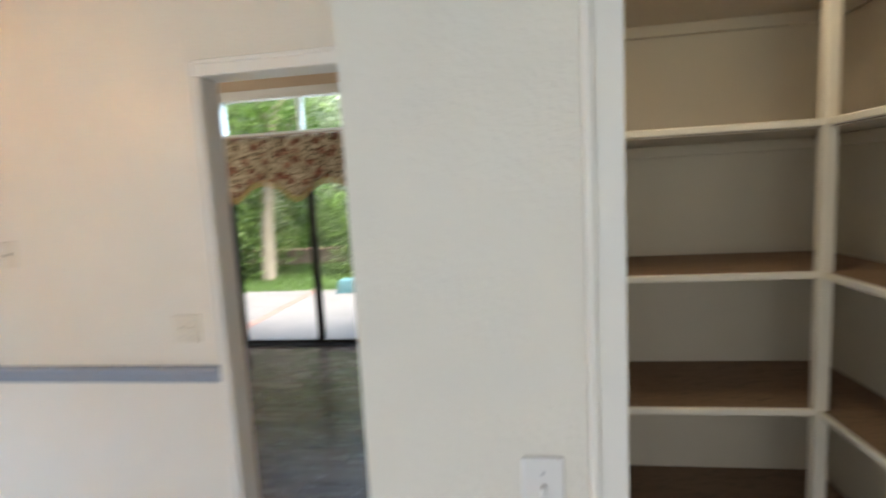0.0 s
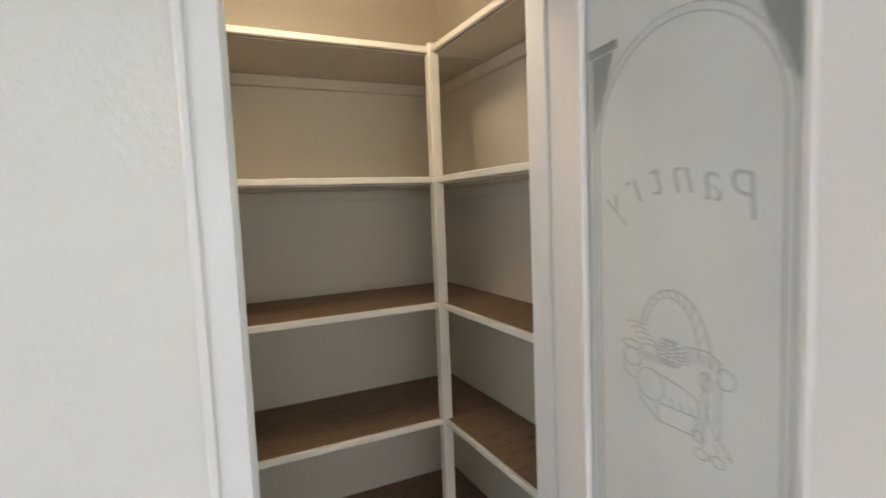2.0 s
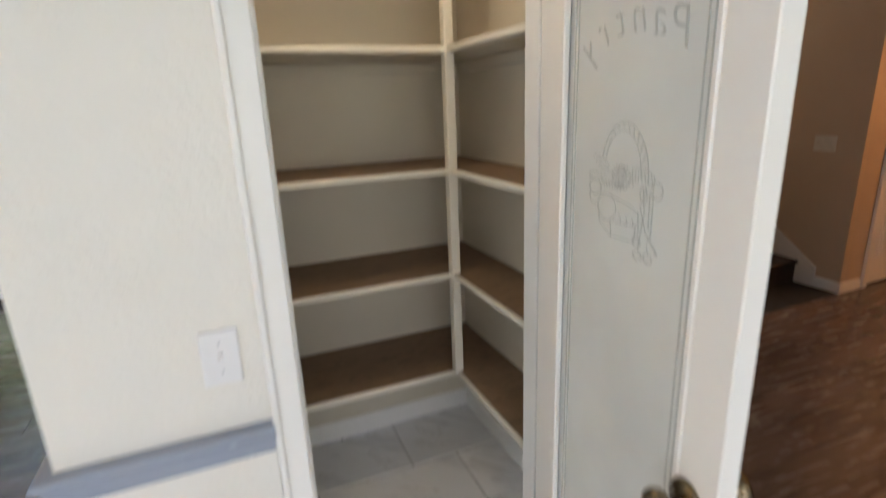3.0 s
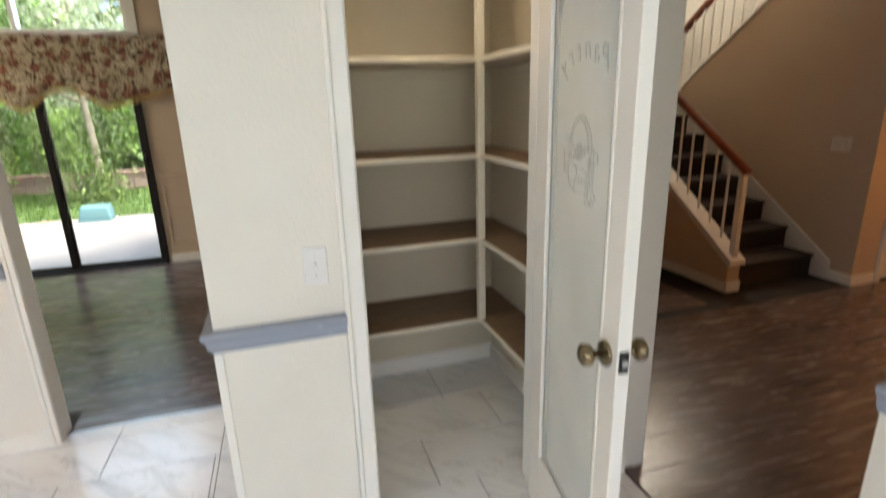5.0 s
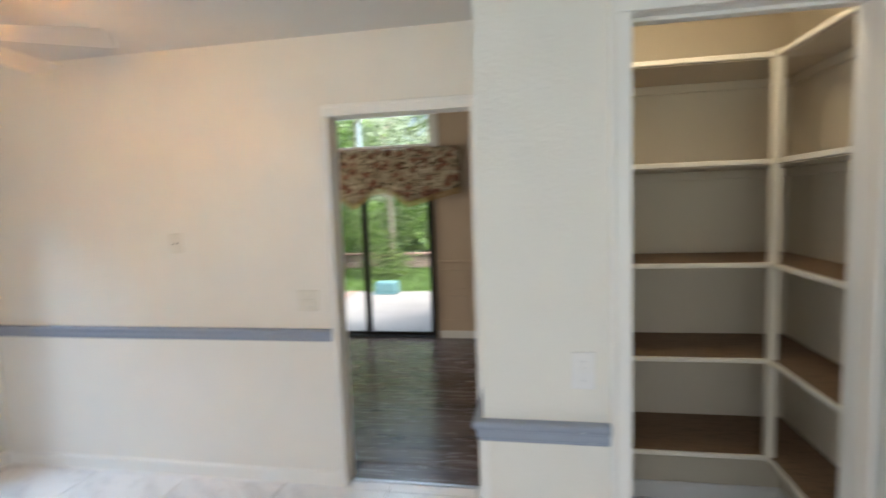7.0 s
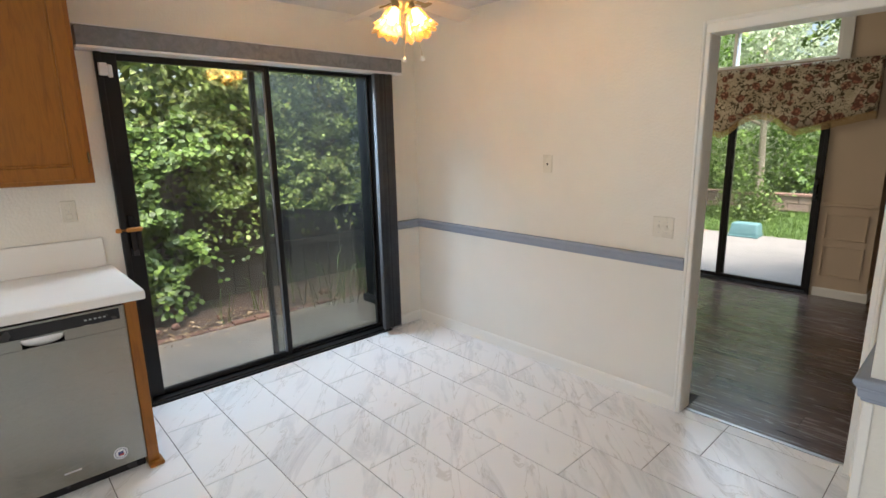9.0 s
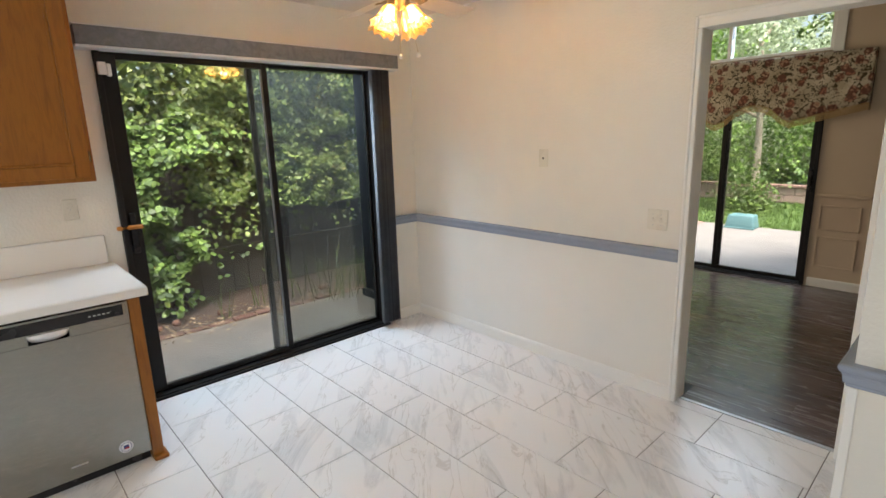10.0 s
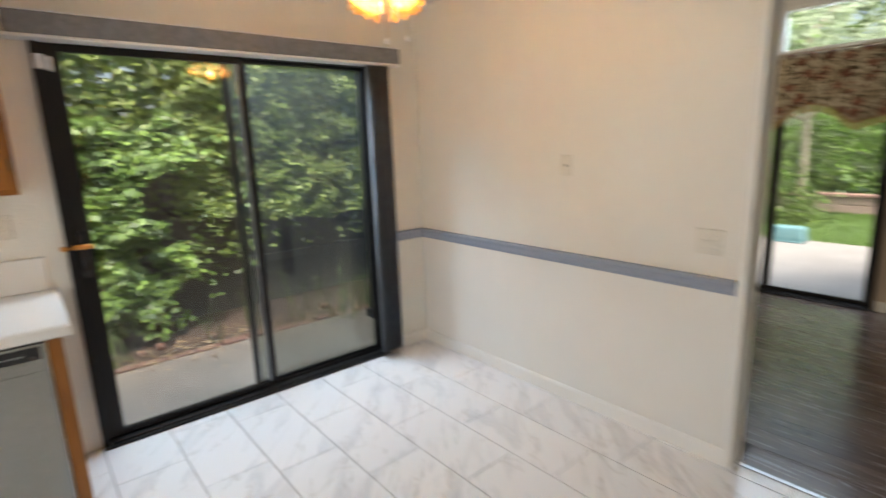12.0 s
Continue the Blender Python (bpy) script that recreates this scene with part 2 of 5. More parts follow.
def leaves(name, dark, light, trans=0.25):
    m, nt, p = nodes_of(name)
    geo = nt.nodes.new("ShaderNodeNewGeometry")
    nt.links.new(ramp(nt, geo.outputs["Random Per Island"], [(0.0, dark), (0.75, light), (1.0, tuple(min(1, c * 1.5) for c in light))]), p.inputs["Base Color"])
    p.inputs["Roughness"].default_value = 0.45
    p.inputs["Specular IOR Level"].default_value = 0.35
    tl = nt.nodes.new("ShaderNodeBsdfTranslucent")
    tl.inputs[0].default_value = (light[0] * 1.2, light[1] * 1.25, light[2] * 0.9, 1)
    mx = nt.nodes.new("ShaderNodeMixShader")
    mx.inputs[0].default_value = trans
    out = nt.nodes["Material Output"]
    nt.links.new(p.outputs[0], mx.inputs[1])
    nt.links.new(tl.outputs[0], mx.inputs[2])
    nt.links.new(mx.outputs[0], out.inputs[0])
    return m


LEAF = leaves("vine_leaf", (0.026, 0.052, 0.012), (0.115, 0.180, 0.040), 0.2)
LEAF_SMALL = leaves("small_hedge_leaf", (0.040, 0.064, 0.016), (0.175, 0.225, 0.058))
LEAF_TREE = leaves("tree_leaf", (0.030, 0.072, 0.018), (0.145, 0.25, 0.05), 0.25)
LEAF_PALE = leaves("olive_tree_leaf", (0.14, 0.175, 0.12), (0.38, 0.45, 0.33), 0.3)
LITTER = leaves("dry_leaf", (0.10, 0.05, 0.03), (0.36, 0.27, 0.17), 0.1)
REED = leaves("strappy_leaf", (0.045, 0.075, 0.02), (0.13, 0.18, 0.06), 0.2)
BLADE = leaves("grass_blade", (0.05, 0.10, 0.02), (0.13, 0.21, 0.05), 0.3)


def floral():
    """Cream cotton with scattered rust, rose and green flowers."""
    m, nt, p = nodes_of("floral_print_cotton")
    v = coords(nt)
    warp = nt.nodes.new("ShaderNodeVectorMath")
    warp.operation = "MULTIPLY_ADD"
    wob = put(nt, "ShaderNodeTexNoise", Scale=22.0, Detail=3.0)
    nt.links.new(v, wob.inputs["Vector"])
    nt.links.new(wob.outputs["Color"], warp.inputs[0])
    warp.inputs[1].default_value = (0.05, 0.05, 0.05)
    nt.links.new(v, warp.inputs[2])
    vo = put(nt, "ShaderNodeTexVoronoi", Scale=10.0, Randomness=1.0)
    nt.links.new(warp.outputs[0], vo.inputs["Vector"])
    petals = put(nt, "ShaderNodeTexVoronoi", Scale=38.0, Randomness=1.0)
    nt.links.new(warp.outputs[0], petals.inputs["Vector"])
    leaf = noise_tex(nt, v, 26, 3, 0.6, 1.4)
    cream = ramp(nt, noise_tex(nt, v, 7, 4), [(0.3, (0.36, 0.29, 0.19)), (0.7, (0.62, 0.54, 0.41))])
    hue = ramp(nt, vo.outputs["Color"], [(0.0, (0.20, 0.07, 0.05)), (0.35, (0.36, 0.15, 0.10)), (0.65, (0.50, 0.30, 0.20)), (1.0, (0.60, 0.47, 0.35))])
    petal = mixed(nt, ramp(nt, petals.outputs["Distance"], [(0.25, grey(0)), (0.55, grey(1))]), hue, (0.14, 0.06, 0.042))
    inside = ramp(nt, vo.outputs["Distance"], [(0.36, grey(1)), (0.44, grey(0))])
    green = mixed(nt, ramp(nt, leaf, [(0.53, grey(0)), (0.56, grey(1))]), cream, (0.075, 0.055, 0.03))
    nt.links.new(mixed(nt, inside, green, petal), p.inputs["Base Color"])
    p.inputs["Roughness"].default_value = 0.9
    bump(nt, p, noise_tex(nt, v, 500, 2), 0.3, 0.001)
    return m


FLORAL = floral()
FRINGE = wood("gold_fringe", (0.28, 0.17, 0.06), (0.45, 0.30, 0.13), 0.8, (60, 60, 2), 4.0)


def vinyl():
    m, nt, p = nodes_of("mottled_grey_vinyl")
    v = coords(nt, (1, 1, 1))
    info = nt.nodes.new("ShaderNodeObjectInfo")
    base = ramp(nt, noise_tex(nt, v, 14, 6, 0.6, 1.5), [(0.3, (0.20, 0.215, 0.245)), (0.7, (0.33, 0.345, 0.375))])
    # tone per part puts the shading of the curved slats into the colour
    tone = ramp(nt, info.outputs["Random"], [(0.0, grey(0.55)), (1.0, grey(1.0))])
    nt.links.new(mixed(nt, 1.0, base, tone, "MULTIPLY"), p.inputs["Base Color"])
    p.inputs["Roughness"].default_value = 0.5
    return m


VINYL = vinyl()


def lamp_glass():
    m, nt, p = nodes_of("amber_ribbed_shade_glass")
    p.inputs["Base Color"].default_value = (0.88, 0.43, 0.11, 1)
    p.inputs["Roughness"].default_value = 0.25
    p.inputs["Transmission Weight"].default_value = 0.75
    p.inputs["Emission Color"].default_value = (1.0, 0.50, 0.14, 1)
    p.inputs["Emission Strength"].default_value = 0.10
    return m


SHADE = lamp_glass()


def emitter(name, colour, strength):
    m, nt, p = nodes_of(name)
    p.inputs["Emission Color"].default_value = (*colour, 1)
    p.inputs["Emission Strength"].default_value = strength
    return m


BULB = emitter("lit_bulb", (1.0, 0.78, 0.45), 4)
ORANGE = paint("orange_latch_plastic", (0.62, 0.25, 0.05), 0.4, 10, 0.0, 0.001)
STICKER_BLUE = paint("navy_print", (0.02, 0.04, 0.16), 0.4, 10, 0.0, 0.001)
STICKER_RED = paint("red_print", (0.45, 0.03, 0.03), 0.4, 10, 0.0, 0.001)
CURTAIN = paint("dark_red_curtain", (0.10, 0.02, 0.015), 0.9, 50, 0.3, 0.003, 0.2)

# ---- building blocks ----
BASE = {}


def finish(bm):
    bmesh.ops.recalc_face_normals(bm, faces=bm.faces)
    return bm


def mesh_of(name, bm, material, smooth=False):
    me = bpy.data.meshes.new(name)
    bm.to_mesh(me)
    bm.free()
    me.materials.append(material)
    if smooth:
        for f in me.polygons:
            f.use_smooth = True
    return me


def thing(name, at, label, category, group="", turn=0.0):
    ob = new(name)
    ob.empty_display_size = 0.1
    ob.matrix_world = pose(*at, 0, 0, turn)
    BASE[ob] = Vector(at)
    return tagged(ob, label, category, group)


def part(name, bm, material, parent, label="", smooth=False, local=False):
    """One mesh under a thing or a part. The bmesh is in world metres, or in the parent's own where local is set."""
    if not local:
        bmesh.ops.translate(bm, verts=bm.verts, vec=-BASE[parent])
    ob = new(name, mesh_of(name, bm, material, smooth))
    ob.parent = parent
    BASE[ob] = BASE[parent]
    return tagged(ob, label) if label else ob


def structure(name, bm, material, label="", category=""):
    ob = new(name, mesh_of(name, bm, material))
    BASE[ob] = Vector((0, 0, 0))
    return tagged(ob, label, category, kind="structure")


def box(bm, a, b, bevel=0.0, segments=1):
    x0, y0, z0 = (min(p, q) for p, q in zip(a, b))
    x1, y1, z1 = (max(p, q) for p, q in zip(a, b))
    vs = [bm.verts.new(p) for p in ((x0, y0, z0), (x1, y0, z0), (x1, y1, z0), (x0, y1, z0), (x0, y0, z1), (x1, y0, z1), (x1, y1, z1), (x0, y1, z1))]
    fs = [bm.faces.new([vs[i] for i in q]) for q in ((0, 3, 2, 1), (4, 5, 6, 7), (0, 1, 5, 4), (1, 2, 6, 5), (2, 3, 7, 6), (3, 0, 4, 7))]
    if bevel:
        es = list({e for f in fs for e in f.edges})
        bmesh.ops.bevel(bm, geom=es, offset=bevel, segments=segments, affect="EDGES", profile=0.5)
    return bm


def boxes(*pairs, bevel=0.0):
    bm = bmesh.new()
    for a, b in pairs:
        box(bm, a, b, bevel)
    return bm


def rod(bm, a, b, r, r2=None, seg=12, cap=True):
    a, b = Vector(a), Vector(b)
    d = b - a
    m = Matrix.Translation((a + b) / 2) @ d.to_track_quat("Z", "Y").to_matrix().to_4x4()
    bmesh.ops.create_cone(bm, cap_ends=cap, segments=seg, radius1=r, radius2=r if r2 is None else r2, depth=d.length, matrix=m)
    return bm


def lathe(bm, profile, m=Matrix(), seg=20):
    """Turns (radius, height) pairs round the z axis of m."""
    rings = []
    for r, z in profile:
        rings.append([bm.verts.new(m @ Vector((r * math.cos(2 * math.pi * i / seg), r * math.sin(2 * math.pi * i / seg), z))) for i in range(seg)])
    for p, q in zip(rings, rings[1:]):
        for i in range(seg):
            bm.faces.new((p[i], p[(i + 1) % seg], q[(i + 1) % seg], q[i]))
    if profile[0][0] > 1e-5:
        bm.faces.new(rings[0][::-1])
    if profile[-1][0] > 1e-5:
        bm.faces.new(rings[-1])
    return bm


def sweep(bm, section, path, up=Vector((0, 0, 1))):
    """Moulding: a closed section of (out, up) pairs along straight runs; out is to the right of the path, corners are mitred."""
    pts = [Vector(p) for p in path]
    rings = []
    for i, p in enumerate(pts):
        d0 = (p - pts[i - 1]).normalized() if i else None
        d1 = (pts[i + 1] - p).normalized() if i + 1 < len(pts) else None
        d0, d1 = d0 or d1, d1 or d0
        n0, n1 = d0.cross(up).normalized(), d1.cross(up).normalized()
        n = (n0 + n1).normalized()
        n = n / max(0.2, n.dot(n0))
        rings.append([bm.verts.new(p + n * o + up * u) for o, u in section])
    k = len(section)
    for p, q in zip(rings, rings[1:]):
        for i in range(k):
            bm.faces.new((p[i], p[(i + 1) % k], q[(i + 1) % k], q[i]))
    bm.faces.new(rings[0])
    bm.faces.new(rings[-1][::-1])
    return finish(bm)


def wall_x(y0, y1, x0, x1, z1, holes=(), z0=-0.1):
    """A wall that runs along x, with holes (x0, x1, z0, z1)."""
    bm = bmesh.new()
    x = x0
    for a, b, c, d in sorted(holes):
        box(bm, (x, y0, z0), (a, y1, z1))
        if c > z0:
            box(bm, (a, y0, z0), (b, y1, c))
        if d < z1:
            box(bm, (a, y0, d), (b, y1, z1))
        x = b
    return box(bm, (x, y0, z0), (x1, y1, z1)) if x < x1 else bm


def wall_y(x0, x1, y0, y1, z1, holes=(), z0=-0.1):
    bm = bmesh.new()
    y = y0
    for a, b, c, d in sorted(holes):
        if a > y:
            box(bm, (x0, y, z0), (x1, a, z1))
        if c > z0:
            box(bm, (x0, a, z0), (x1, b, c))
        if d < z1:
            box(bm, (x0, a, d), (x1, b, z1))
        y = b
    return box(bm, (x0, y, z0), (x1, y1, z1)) if y < y1 else bm


# ---- the house: walls, floors, ceilings ----
WX = -3.87          # slider wall, room side
PY = 0.906          # pantry front
NY = 1.935          # breakfast wall
CEILING = 2.455
FAR = 5.04          # dining far wall
RX = 0.79          # hall opening, kitchen side

# the southern opening is unseen, added for the west fill lamp
structure("wall_west", wall_y(WX - 0.14, WX, -4.0, 2.05, CEILING, [(-2.7, -1.4, 1.1, 2.1), (-0.27, 1.56, 0.0, 2.09)]), WALL, "off-white orange-peel wall round the sliding door", "wall")
structure("wall_north", wall_x(NY, NY + 0.115, WX - 0.14, -0.57, CEILING, [(-1.598, -0.815, -0.1, 2.055)]), WALL, "off-white orange-peel wall with a cased doorway", "wall")
structure("wall_pantry_front", wall_x(PY, PY + 0.125, -0.69, RX, CEILING, [(-0.262, 0.402, -0.1, 2.10)]), WALL, "off-white orange-peel pantry wall with a doorway", "wall")
structure("wall_pantry_side", boxes(((-0.69, PY + 0.125, -0.1), (-0.57, NY, CEILING))), WALL, "off-white orange-peel side wall of the pantry", "wall")
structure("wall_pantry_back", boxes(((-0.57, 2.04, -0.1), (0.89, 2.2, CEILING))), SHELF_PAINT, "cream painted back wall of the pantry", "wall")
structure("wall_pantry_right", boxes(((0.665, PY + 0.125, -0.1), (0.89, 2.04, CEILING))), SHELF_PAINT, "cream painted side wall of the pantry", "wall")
structure("wall_hall_opening", wall_y(RX, RX + 0.10, -4.0, PY, CEILING, [(0.06, PY, -0.1, 2.135)]), WALL, "off-white wall with a wide opening to the hall", "wall")
structure("wall_pantry_hall_end", boxes(((RX, PY, -0.1), (RX + 0.10, PY + 0.125, CEILING))), WALL, "off-white wall end at the hall opening", "wall")
structure("wall_south", wall_x(-4.15, -4.0, WX - 0.14, 6.0, CEILING, [(-2.3, 0.5, 0.75, 2.1)]), WALL, "off-white rear wall with a wide window opening", "wall")
structure("ceiling", boxes(((WX - 0.14, -4.15, CEILING), (1.0, 2.2, CEILING + 0.15))), CEIL, "white textured kitchen ceiling", "ceiling")
structure("ceiling_hall", boxes(((1.0, -4.15, 2.45), (6.0, 2.34, 2.75))), CEIL, "textured hall ceiling", "ceiling")

# dining room and the living room behind it
far_wall = wall_x(FAR, FAR + 0.14, -4.9, -1.22, 3.0, [(-3.40, -1.655, -0.002, 2.585)])
box(far_wall, (-3.40, FAR, 2.06), (-1.655, FAR + 0.14, 2.2))
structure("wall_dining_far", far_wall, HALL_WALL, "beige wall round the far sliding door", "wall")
# unseen opening, added to hold the dining fill lamp
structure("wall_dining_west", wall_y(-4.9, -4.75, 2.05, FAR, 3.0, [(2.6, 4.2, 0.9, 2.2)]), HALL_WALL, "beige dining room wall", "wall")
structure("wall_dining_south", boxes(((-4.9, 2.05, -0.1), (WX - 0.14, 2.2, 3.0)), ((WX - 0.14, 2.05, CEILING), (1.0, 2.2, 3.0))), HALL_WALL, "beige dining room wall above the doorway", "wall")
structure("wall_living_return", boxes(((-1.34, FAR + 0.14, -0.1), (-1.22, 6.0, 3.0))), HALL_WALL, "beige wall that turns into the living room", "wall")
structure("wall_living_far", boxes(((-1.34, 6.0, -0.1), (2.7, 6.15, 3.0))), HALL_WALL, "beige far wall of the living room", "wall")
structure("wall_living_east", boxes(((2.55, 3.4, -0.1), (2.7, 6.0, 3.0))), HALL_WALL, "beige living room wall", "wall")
structure("ceiling_dining", boxes(((-4.9, 2.05, 3.0), (-1.2, FAR + 0.14, 3.15)), ((-1.2, 2.05, 3.0), (2.7, 6.15, 3.15))), CEIL, "white dining room ceiling", "ceiling")

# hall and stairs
# hidden walls added to stop dining room light spilling into the hall
structure("wall_hall_north", boxes(((0.79, 2.2, -0.1), (1.9, 2.3, 3.0)), ((1.8, 2.3, -0.1), (1.9, 3.3, 3.0)), ((1.8, 3.3, -0.1), (2.8, 3.4, 3.0))), HALL_WALL, "unseen beige wall that screens the hall from dining light", "wall")
structure("wall_stair", wall_y(3.82, 3.92, 2.12, 2.34, 2.75), HALL_WALL, "beige wall end beside the stairs", "wall")


def stair_wall():
    """The wall between the two flights; its top runs down with the upper flight."""
    bm = bmesh.new()
    prof = [(2.34, -0.1), (5.6, -0.1), (5.6, 1.5), (4.32, 1.5), (2.34, 2.945)]
    a = [bm.verts.new((3.82, y, z)) for y, z in prof]
    b = [bm.verts.new((3.92, y, z)) for y, z in prof]
    bm.faces.new(a)
    bm.faces.new(b[::-1])
    for i in range(len(prof)):
        j = (i + 1) % len(prof)
        bm.faces.new((a[i], b[i], b[j], a[j]))
    return finish(bm)


structure("wall_between_flights", stair_wall(), HALL_WALL, "beige wall with a sloping top under the upper flight", "wall")
structure("wall_stairwell_east", boxes(((4.86, 2.12, -0.1), (5.0, 5.6, 5.2))), WALL, "white stairwell wall lit from upstairs", "wall")
structure("wall_stairwell_north", boxes(((2.7, 5.6, -0.1), (5.0, 5.75, 5.2))), WALL, "white end wall of the stairwell", "wall")
structure("wall_stairwell_west", boxes(((2.6, 2.34, 2.75), (2.7, 5.6, 5.2)), ((1.0, 2.34, 2.45), (4.86, 2.46, 2.75))), WALL, "white upper stairwell wall", "wall")
structure("wall_upper_south", boxes(((2.6, 1.5, 2.75), (5.0, 1.6, 5.2)), ((2.6, 1.6, 2.75), (2.7, 2.34, 5.2)), ((4.9, 1.6, 2.75), (5.0, 2.34, 5.2))), WALL, "white upper landing wall", "wall")
structure("ceiling_stairwell", boxes(((2.6, 1.5, 5.2), (5.0, 5.75, 5.3))), CEIL, "white stairwell ceiling", "ceiling")
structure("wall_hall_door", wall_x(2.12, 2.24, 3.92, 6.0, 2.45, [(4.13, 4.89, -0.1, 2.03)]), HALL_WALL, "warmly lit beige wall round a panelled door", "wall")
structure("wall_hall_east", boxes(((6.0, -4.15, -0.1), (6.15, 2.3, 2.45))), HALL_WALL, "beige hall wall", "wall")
structure("wall_hall_closet", boxes(((4.0, 2.75, -0.1), (5.0, 2.8, 2.2))), HALL_WALL, "plain closet back wall", "wall")

# mouldings
RAIL_SECTION = [(0, -0.035), (0.010, -0.035), (0.013, -0.030), (0.013, -0.025), (0.019, -0.021), (0.021, -0.012), (0.021, 0.000), (0.024, 0.004), (0.024, 0.008), (0.029, 0.013), (0.033, 0.021), (0.034, 0.028), (0.031, 0.034), (0.024, 0.036), (0, 0.036)]
SKIRTING = [(0, 0), (0.014, 0), (0.014, 0.068), (0.010, 0.080), (0.004, 0.086), (0, 0.086)]


def frame_run(x0, x1, y, top, face, width=0.066, thick=0.018, head=None):
    """A cased opening in a wall that runs along x: two uprights and a head with an outer bead, on the side face (-1 or 1)."""
    bm = bmesh.new()
    h = head or width
    box(bm, (x0 - width, y, 0), (x0, y + face * thick, top), 0.003)
    box(bm, (x1, y, 0), (x1 + width, y + face * thick, top), 0.003)
    box(bm, (x0 - width, y, top), (x1 + width, y + face * thick, top + h), 0.003)
    box(bm, (x0 - width - 0.004, y, 0), (x0 - width + 0.012, y + face * (thick + 0.008), top + h), 0.004)
    box(bm, (x1 + width - 0.012, y, 0), (x1 + width + 0.004, y + face * (thick + 0.008), top + h), 0.004)
    box(bm, (x0 - width + 0.012, y, top + h - 0.014), (x1 + width - 0.012, y + face * (thick + 0.008), top + h + 0.004), 0.004)
    return bm


def jamb_run(x0, x1, y0, y1, top, t=0.02):
    return boxes(((x0 - t, y0 + 0.001, 0), (x0, y1 - 0.001, top + t)), ((x1, y0 + 0.001, 0), (x1 + t, y1 - 0.001, top + t)), ((x0, y0 + 0.001, top), (x1, y1 - 0.001, top + t)))


structure("trim_doorway", frame_run(-1.583, -0.832, NY, 2.038, -1, 0.033, 0.014, 0.056), TRIM, "white moulded casing of the dining doorway", "door casing")
structure("trim_doorway_jamb", jamb_run(-1.583, -0.832, NY, NY + 0.115, 2.038, 0.014), TRIM, "white jamb of the dining doorway", "door jamb")
structure("trim_doorway_dining", frame_run(-1.583, -0.832, NY + 0.115, 2.038, 1, 0.033, 0.006, 0.056), TRIM, "white casing on the dining side", "door casing")
structure("trim_pantry", frame_run(-0.242, 0.385, PY, 2.082, -1, 0.058), TRIM, "white moulded casing of the pantry doorway", "door casing")
structure("trim_pantry_jamb", jamb_run(-0.242, 0.385, PY, PY + 0.125, 2.082, 0.017), TRIM, "white jamb of the pantry doorway with a door stop", "door jamb")
bm = boxes(((-0.242, PY + 0.045, 0), (-0.230, PY + 0.08, 2.082)), ((0.373, PY + 0.045, 0), (0.385, PY + 0.08, 2.082)), ((-0.230, PY + 0.045, 2.070), (0.373, PY + 0.08, 2.082)), bevel=0.002)
structure("trim_pantry_stop", bm, TRIM, "white door stop strip", "door stop")


def rail_run(name, path, z=0.850):
    bm = sweep(bmesh.new(), RAIL_SECTION, [(x, y, z) for x, y in path])
    return structure(name, bm, RAIL, "glossy blue-grey moulded chair rail", "chair rail")


rail_run("trim_chair_rail_breakfast", [(WX, 1.62), (WX, NY), (-1.621, NY)], 0.865)
rail_run("trim_chair_rail_pantry", [(-0.752, NY), (-0.69, NY), (-0.69, PY), (-0.302, PY)])
rail_run("trim_chair_rail_hall", [(RX, 0.06), (RX, -3.99)])


def skirting_run(name, path):
    bm = sweep(bmesh.new(), SKIRTING, [(x, y, 0.0) for x, y in path])
    return structure(name, bm, TRIM, "white painted skirting board", "baseboard")


skirting_run("baseboard_breakfast", [(WX, 1.575), (WX, NY), (-1.621, NY)])
skirting_run("baseboard_pantry", [(-0.765, NY), (-0.69, NY), (-0.69, PY), (-0.306, PY)])
skirting_run("baseboard_pantry_inside", [(-0.57, PY + 0.13), (-0.57, 2.04), (0.665, 2.04), (0.665, PY + 0.13)])
skirting_run("baseboard_hall_end", [(0.45, PY), (RX, PY)])
skirting_run("baseboard_hall_opening", [(RX, 0.06), (RX, -3.99)])
skirting_run("baseboard_stair", [(3.82, 2.50), (3.82, 2.12), (4.06, 2.12)])
skirting_run("baseboard_dining", [(-1.63, FAR), (-1.22, FAR), (-1.22, 6.0), (2.5, 6.0)])

# beadboard under the rail on the breakfast wall
structure("trim_beadboard", boxes(((WX + 0.002, NY - 0.006, 0.086), (-1.622, NY - 0.0005, 0.829))), BEAD, "white painted beadboard below the chair rail", "wainscot")
bm = boxes(((-0.698, PY - 0.004, 0.086), (-0.306, PY - 0.0005, 0.814)))
structure("trim_wainscot_pantry", bm, WALL, "white painted panel below the chair rail", "wainscot")
structure("trim_corner_bead", boxes(((-0.697, PY - 0.010, 0.0), (-0.672, PY - 0.004, 0.814)), bevel=0.002), TRIM, "white painted corner strip", "trim")

# floors
floor = structure("floor", boxes(((WX - 0.14, -4.15, -0.12), (RX, 2.0, -0.004)), ((-0.57, 1.0, -0.12), (0.70, 2.10, -0.0045))), GROUT, "white marble-look tiles in staggered rows", "floor")
floor_wood = structure("floor_wood", boxes(((-4.9, 2.0, -0.12), (-0.57, FAR, -0.004)), ((-1.2, FAR, -0.12), (-0.57, 6.0, -0.0041)), ((-0.57, 2.10, -0.12), (2.7, 6.0, -0.004)), ((RX, -4.15, -0.12), (6.0, 2.10, -0.004)), ((2.7, 2.1, -0.12), (6.0, 2.8, -0.004))), PLANK_GAP, "dark grey-brown laminate planks", "floor")
